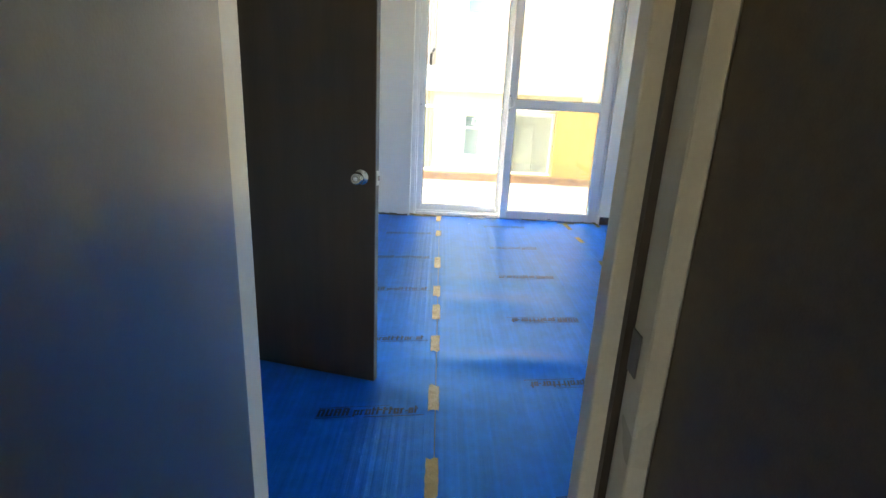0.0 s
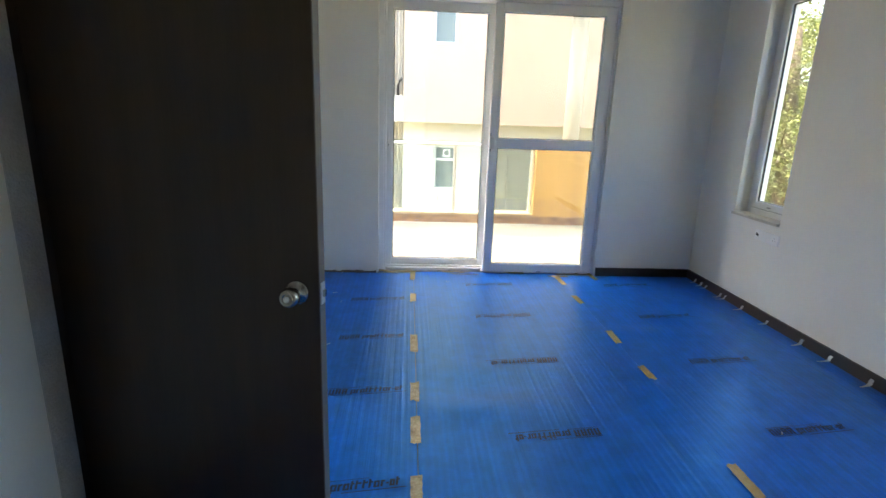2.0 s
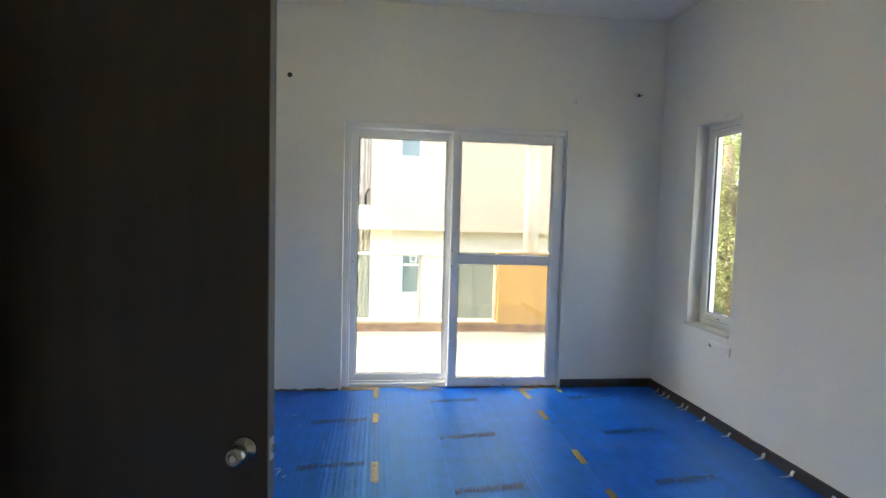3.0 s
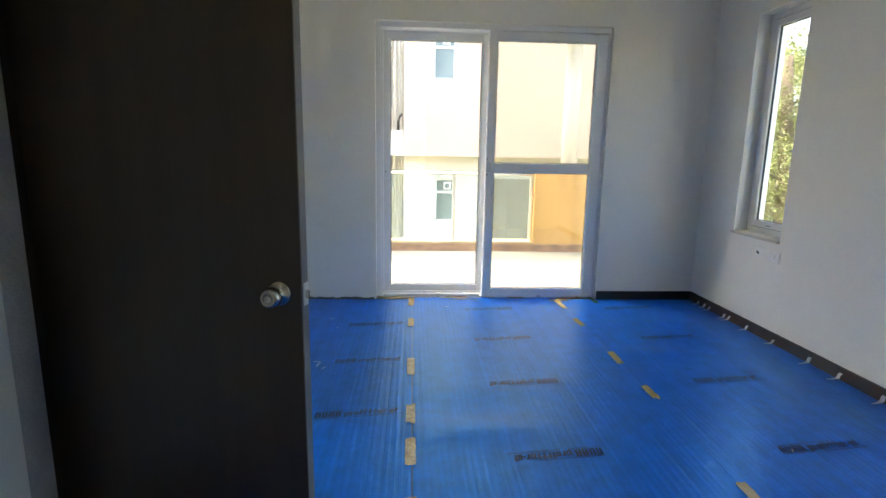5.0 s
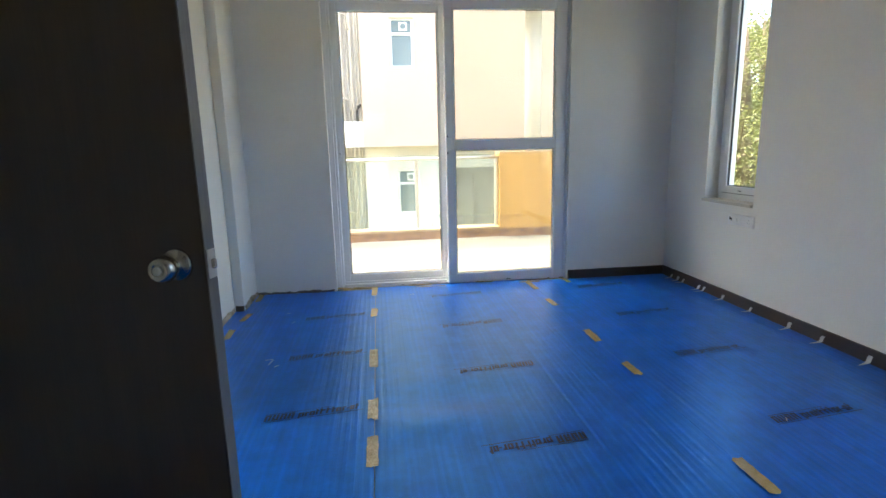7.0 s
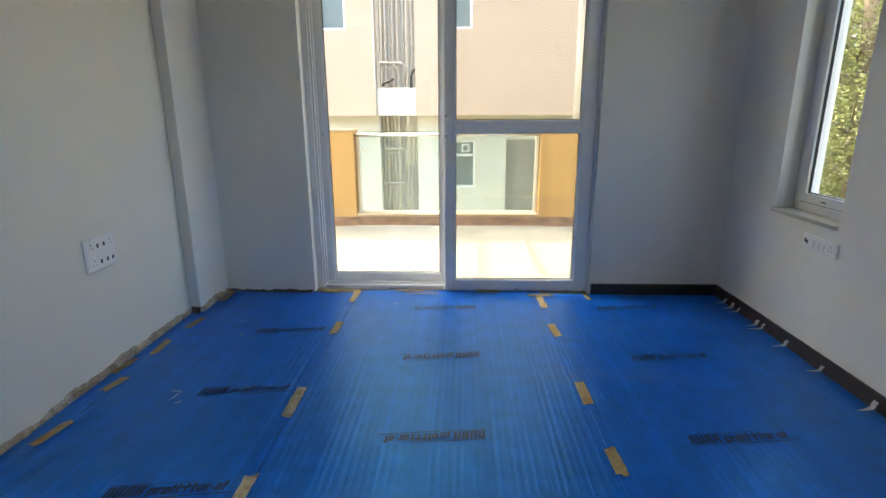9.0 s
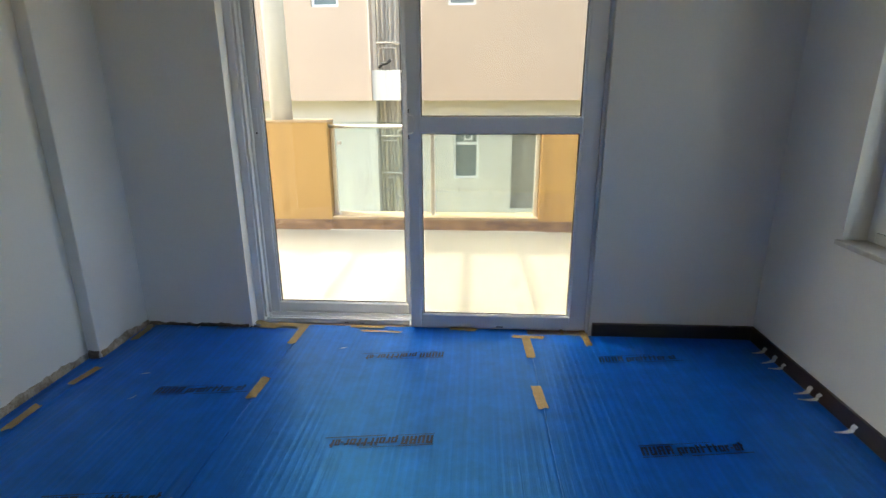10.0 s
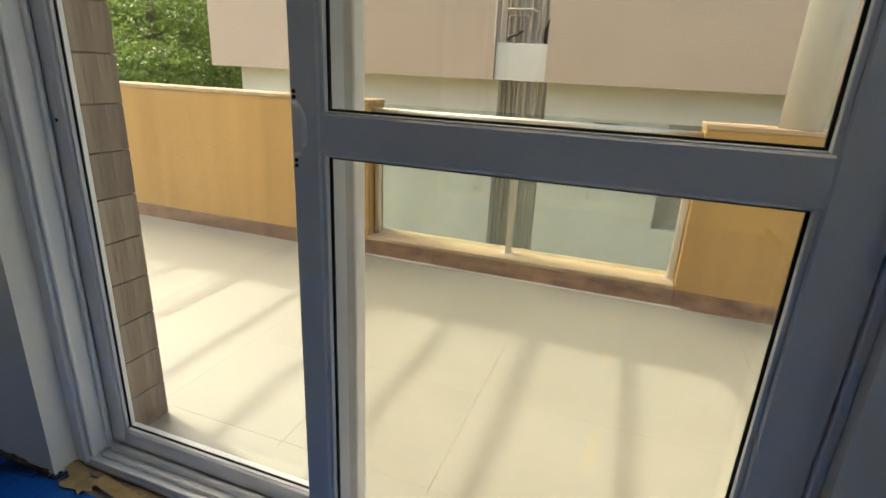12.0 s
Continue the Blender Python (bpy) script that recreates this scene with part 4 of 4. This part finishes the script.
for z in (2.4, 4.3, -0.3, 0.5):
    part("pipe_branch", tube(bmesh.new(), [(-0.86, 14.17, z), (-0.42, 14.17, z), (-0.36, 14.17, z - 0.03), (-0.3, 14.17, z - 0.05), (-0.3, 14.18, z - 0.32)], 0.021, 8), PIPE, bd)
    part("pipe_branch", tube(bmesh.new(), [(-0.80, 14.15, z - 0.1), (-0.5, 14.15, z - 0.1), (-0.45, 14.15, z - 0.13)], 0.014, 8), PIPE, bd)
part("pipe_bend", tube(bmesh.new(), [(-0.16, 14.14, 1.86), (-0.16, 14.14, 2.1), (-0.12, 14.12, 2.2), (-0.07, 14.1, 2.26)], 0.032, 10), DARK, bd, "dark pipe bend")
part("pipe_bend", tube(bmesh.new(), [(-0.82, 14.14, 1.9), (-0.75, 14.14, 1.98), (-0.66, 14.13, 1.99), (-0.56, 14.13, 2.06)], 0.028, 10), DARK, bd, "dark pipe bend")

# ---- ground and trees ----
setting("ground", boxes((-2000, 2000, -2000, 2000, GZ - 0.5, GZ)), EARTH, "earth and grass around the buildings", "ground")


def tree(x, y, base, height, crown, seed, leaf, n_limbs, n_leaves, size, label, low=0.3):
    rng = random.Random(seed)
    nr = np.random.RandomState(seed)
    s = thing("tree", label, "tree", "garden trees", at=(x, y, base))
    bm = bmesh.new()
    top = Vector((rng.uniform(-0.5, 0.5), rng.uniform(-0.5, 0.5), height * 0.85))
    tube(bm, [Vector((0.15 * math.sin(f * 4), 0.1 * math.cos(f * 3), 0)) + top * f for f in (0, 0.2, 0.4, 0.6, 0.8, 1)], 0.035 * height, 10, 0.01 * height)
    tips = []
    for i in range(n_limbs):
        f = low + (0.95 - low) * i / n_limbs
        a = i * 2.4 + rng.uniform(-0.4, 0.4)
        r = crown * (1.05 - 0.55 * abs(f - 0.5)) * rng.uniform(0.65, 1.1)
        p0 = top * f
        p3 = p0 + Vector((math.cos(a) * r, math.sin(a) * r, height * rng.uniform(-0.02, 0.14)))
        mid = p0.lerp(p3, 0.5) + Vector((rng.uniform(-0.2, 0.2), rng.uniform(-0.2, 0.2), height * 0.04))
        tube(bm, [p0, p0.lerp(mid, 0.5), mid, mid.lerp(p3, 0.6), p3], 0.012 * height * (1.1 - f), 6, 0.015)
        for k in range(5):
            b0 = p0.lerp(p3, rng.uniform(0.3, 1.0)) + Vector((0, 0, height * 0.02))
            b1 = b0 + Vector((rng.uniform(-1, 1), rng.uniform(-1, 1), rng.uniform(-0.5, 0.6))) * crown * 0.35
            tube(bm, [b0, b0.lerp(b1, 0.5) + Vector((0, 0, 0.06)), b1], 0.018, 5, 0.006)
            tips += [b1, b0.lerp(b1, 0.6), b0]
    part("trunk", bm, BARK, s)
    c = np.array([list(t) for t in tips])
    idx = nr.randint(0, len(c), n_leaves)
    pos = c[idx] + nr.normal(0, 1, (n_leaves, 3)) * np.array([0.19, 0.19, 0.05]) * crown
    d = nr.normal(0, 1, (n_leaves, 3))
    d[:, 2] *= 0.35
    d /= np.linalg.norm(d, axis=1)[:, None]
    u = np.cross(d, nr.normal(0, 1, (n_leaves, 3)))
    u /= np.linalg.norm(u, axis=1)[:, None]
    ln, wd = size * nr.uniform(0.6, 1.3, (n_leaves, 1)), size * 0.32
    verts = np.stack([pos, pos + d * ln * 0.5 + u * wd, pos + d * ln, pos + d * ln * 0.5 - u * wd], 1).reshape(-1, 3)
    me = bpy.data.meshes.new("crown")
    me.from_pydata(verts.tolist(), [], np.arange(n_leaves * 4).reshape(-1, 4).tolist())
    me.materials.append(leaf)
    o = new("crown", me)
    o.parent = s
    return s


GREEN, YELL = "broad green leafy tree behind the parapet", "yellow-green leafy tree outside the window"
tree(-12.5, 17.5, GZ, 8.0, 3.4, 1, LEAF, 18, 42000, 0.11, GREEN)
tree(-16.5, 22.0, GZ, 9.5, 4.0, 2, LEAF, 14, 34000, 0.14, GREEN)
tree(-10.0, 24.0, GZ, 9.0, 3.6, 5, LEAF, 13, 28000, 0.15, GREEN)
tree(7.0, 10.0, GZ, 7.5, 2.4, 3, LEAF_Y, 15, 36000, 0.052, YELL)
tree(9.8, 13.5, GZ, 8.5, 3.0, 4, LEAF_Y, 14, 36000, 0.07, YELL)
tree(11.0, 18.5, GZ, 9.0, 3.2, 6, LEAF_Y, 12, 26000, 0.13, YELL)
tree(8.6, 11.4, GZ, 3.4, 1.7, 8, LEAF, 10, 18000, 0.08, "low green shrub outside the window", 0.1)
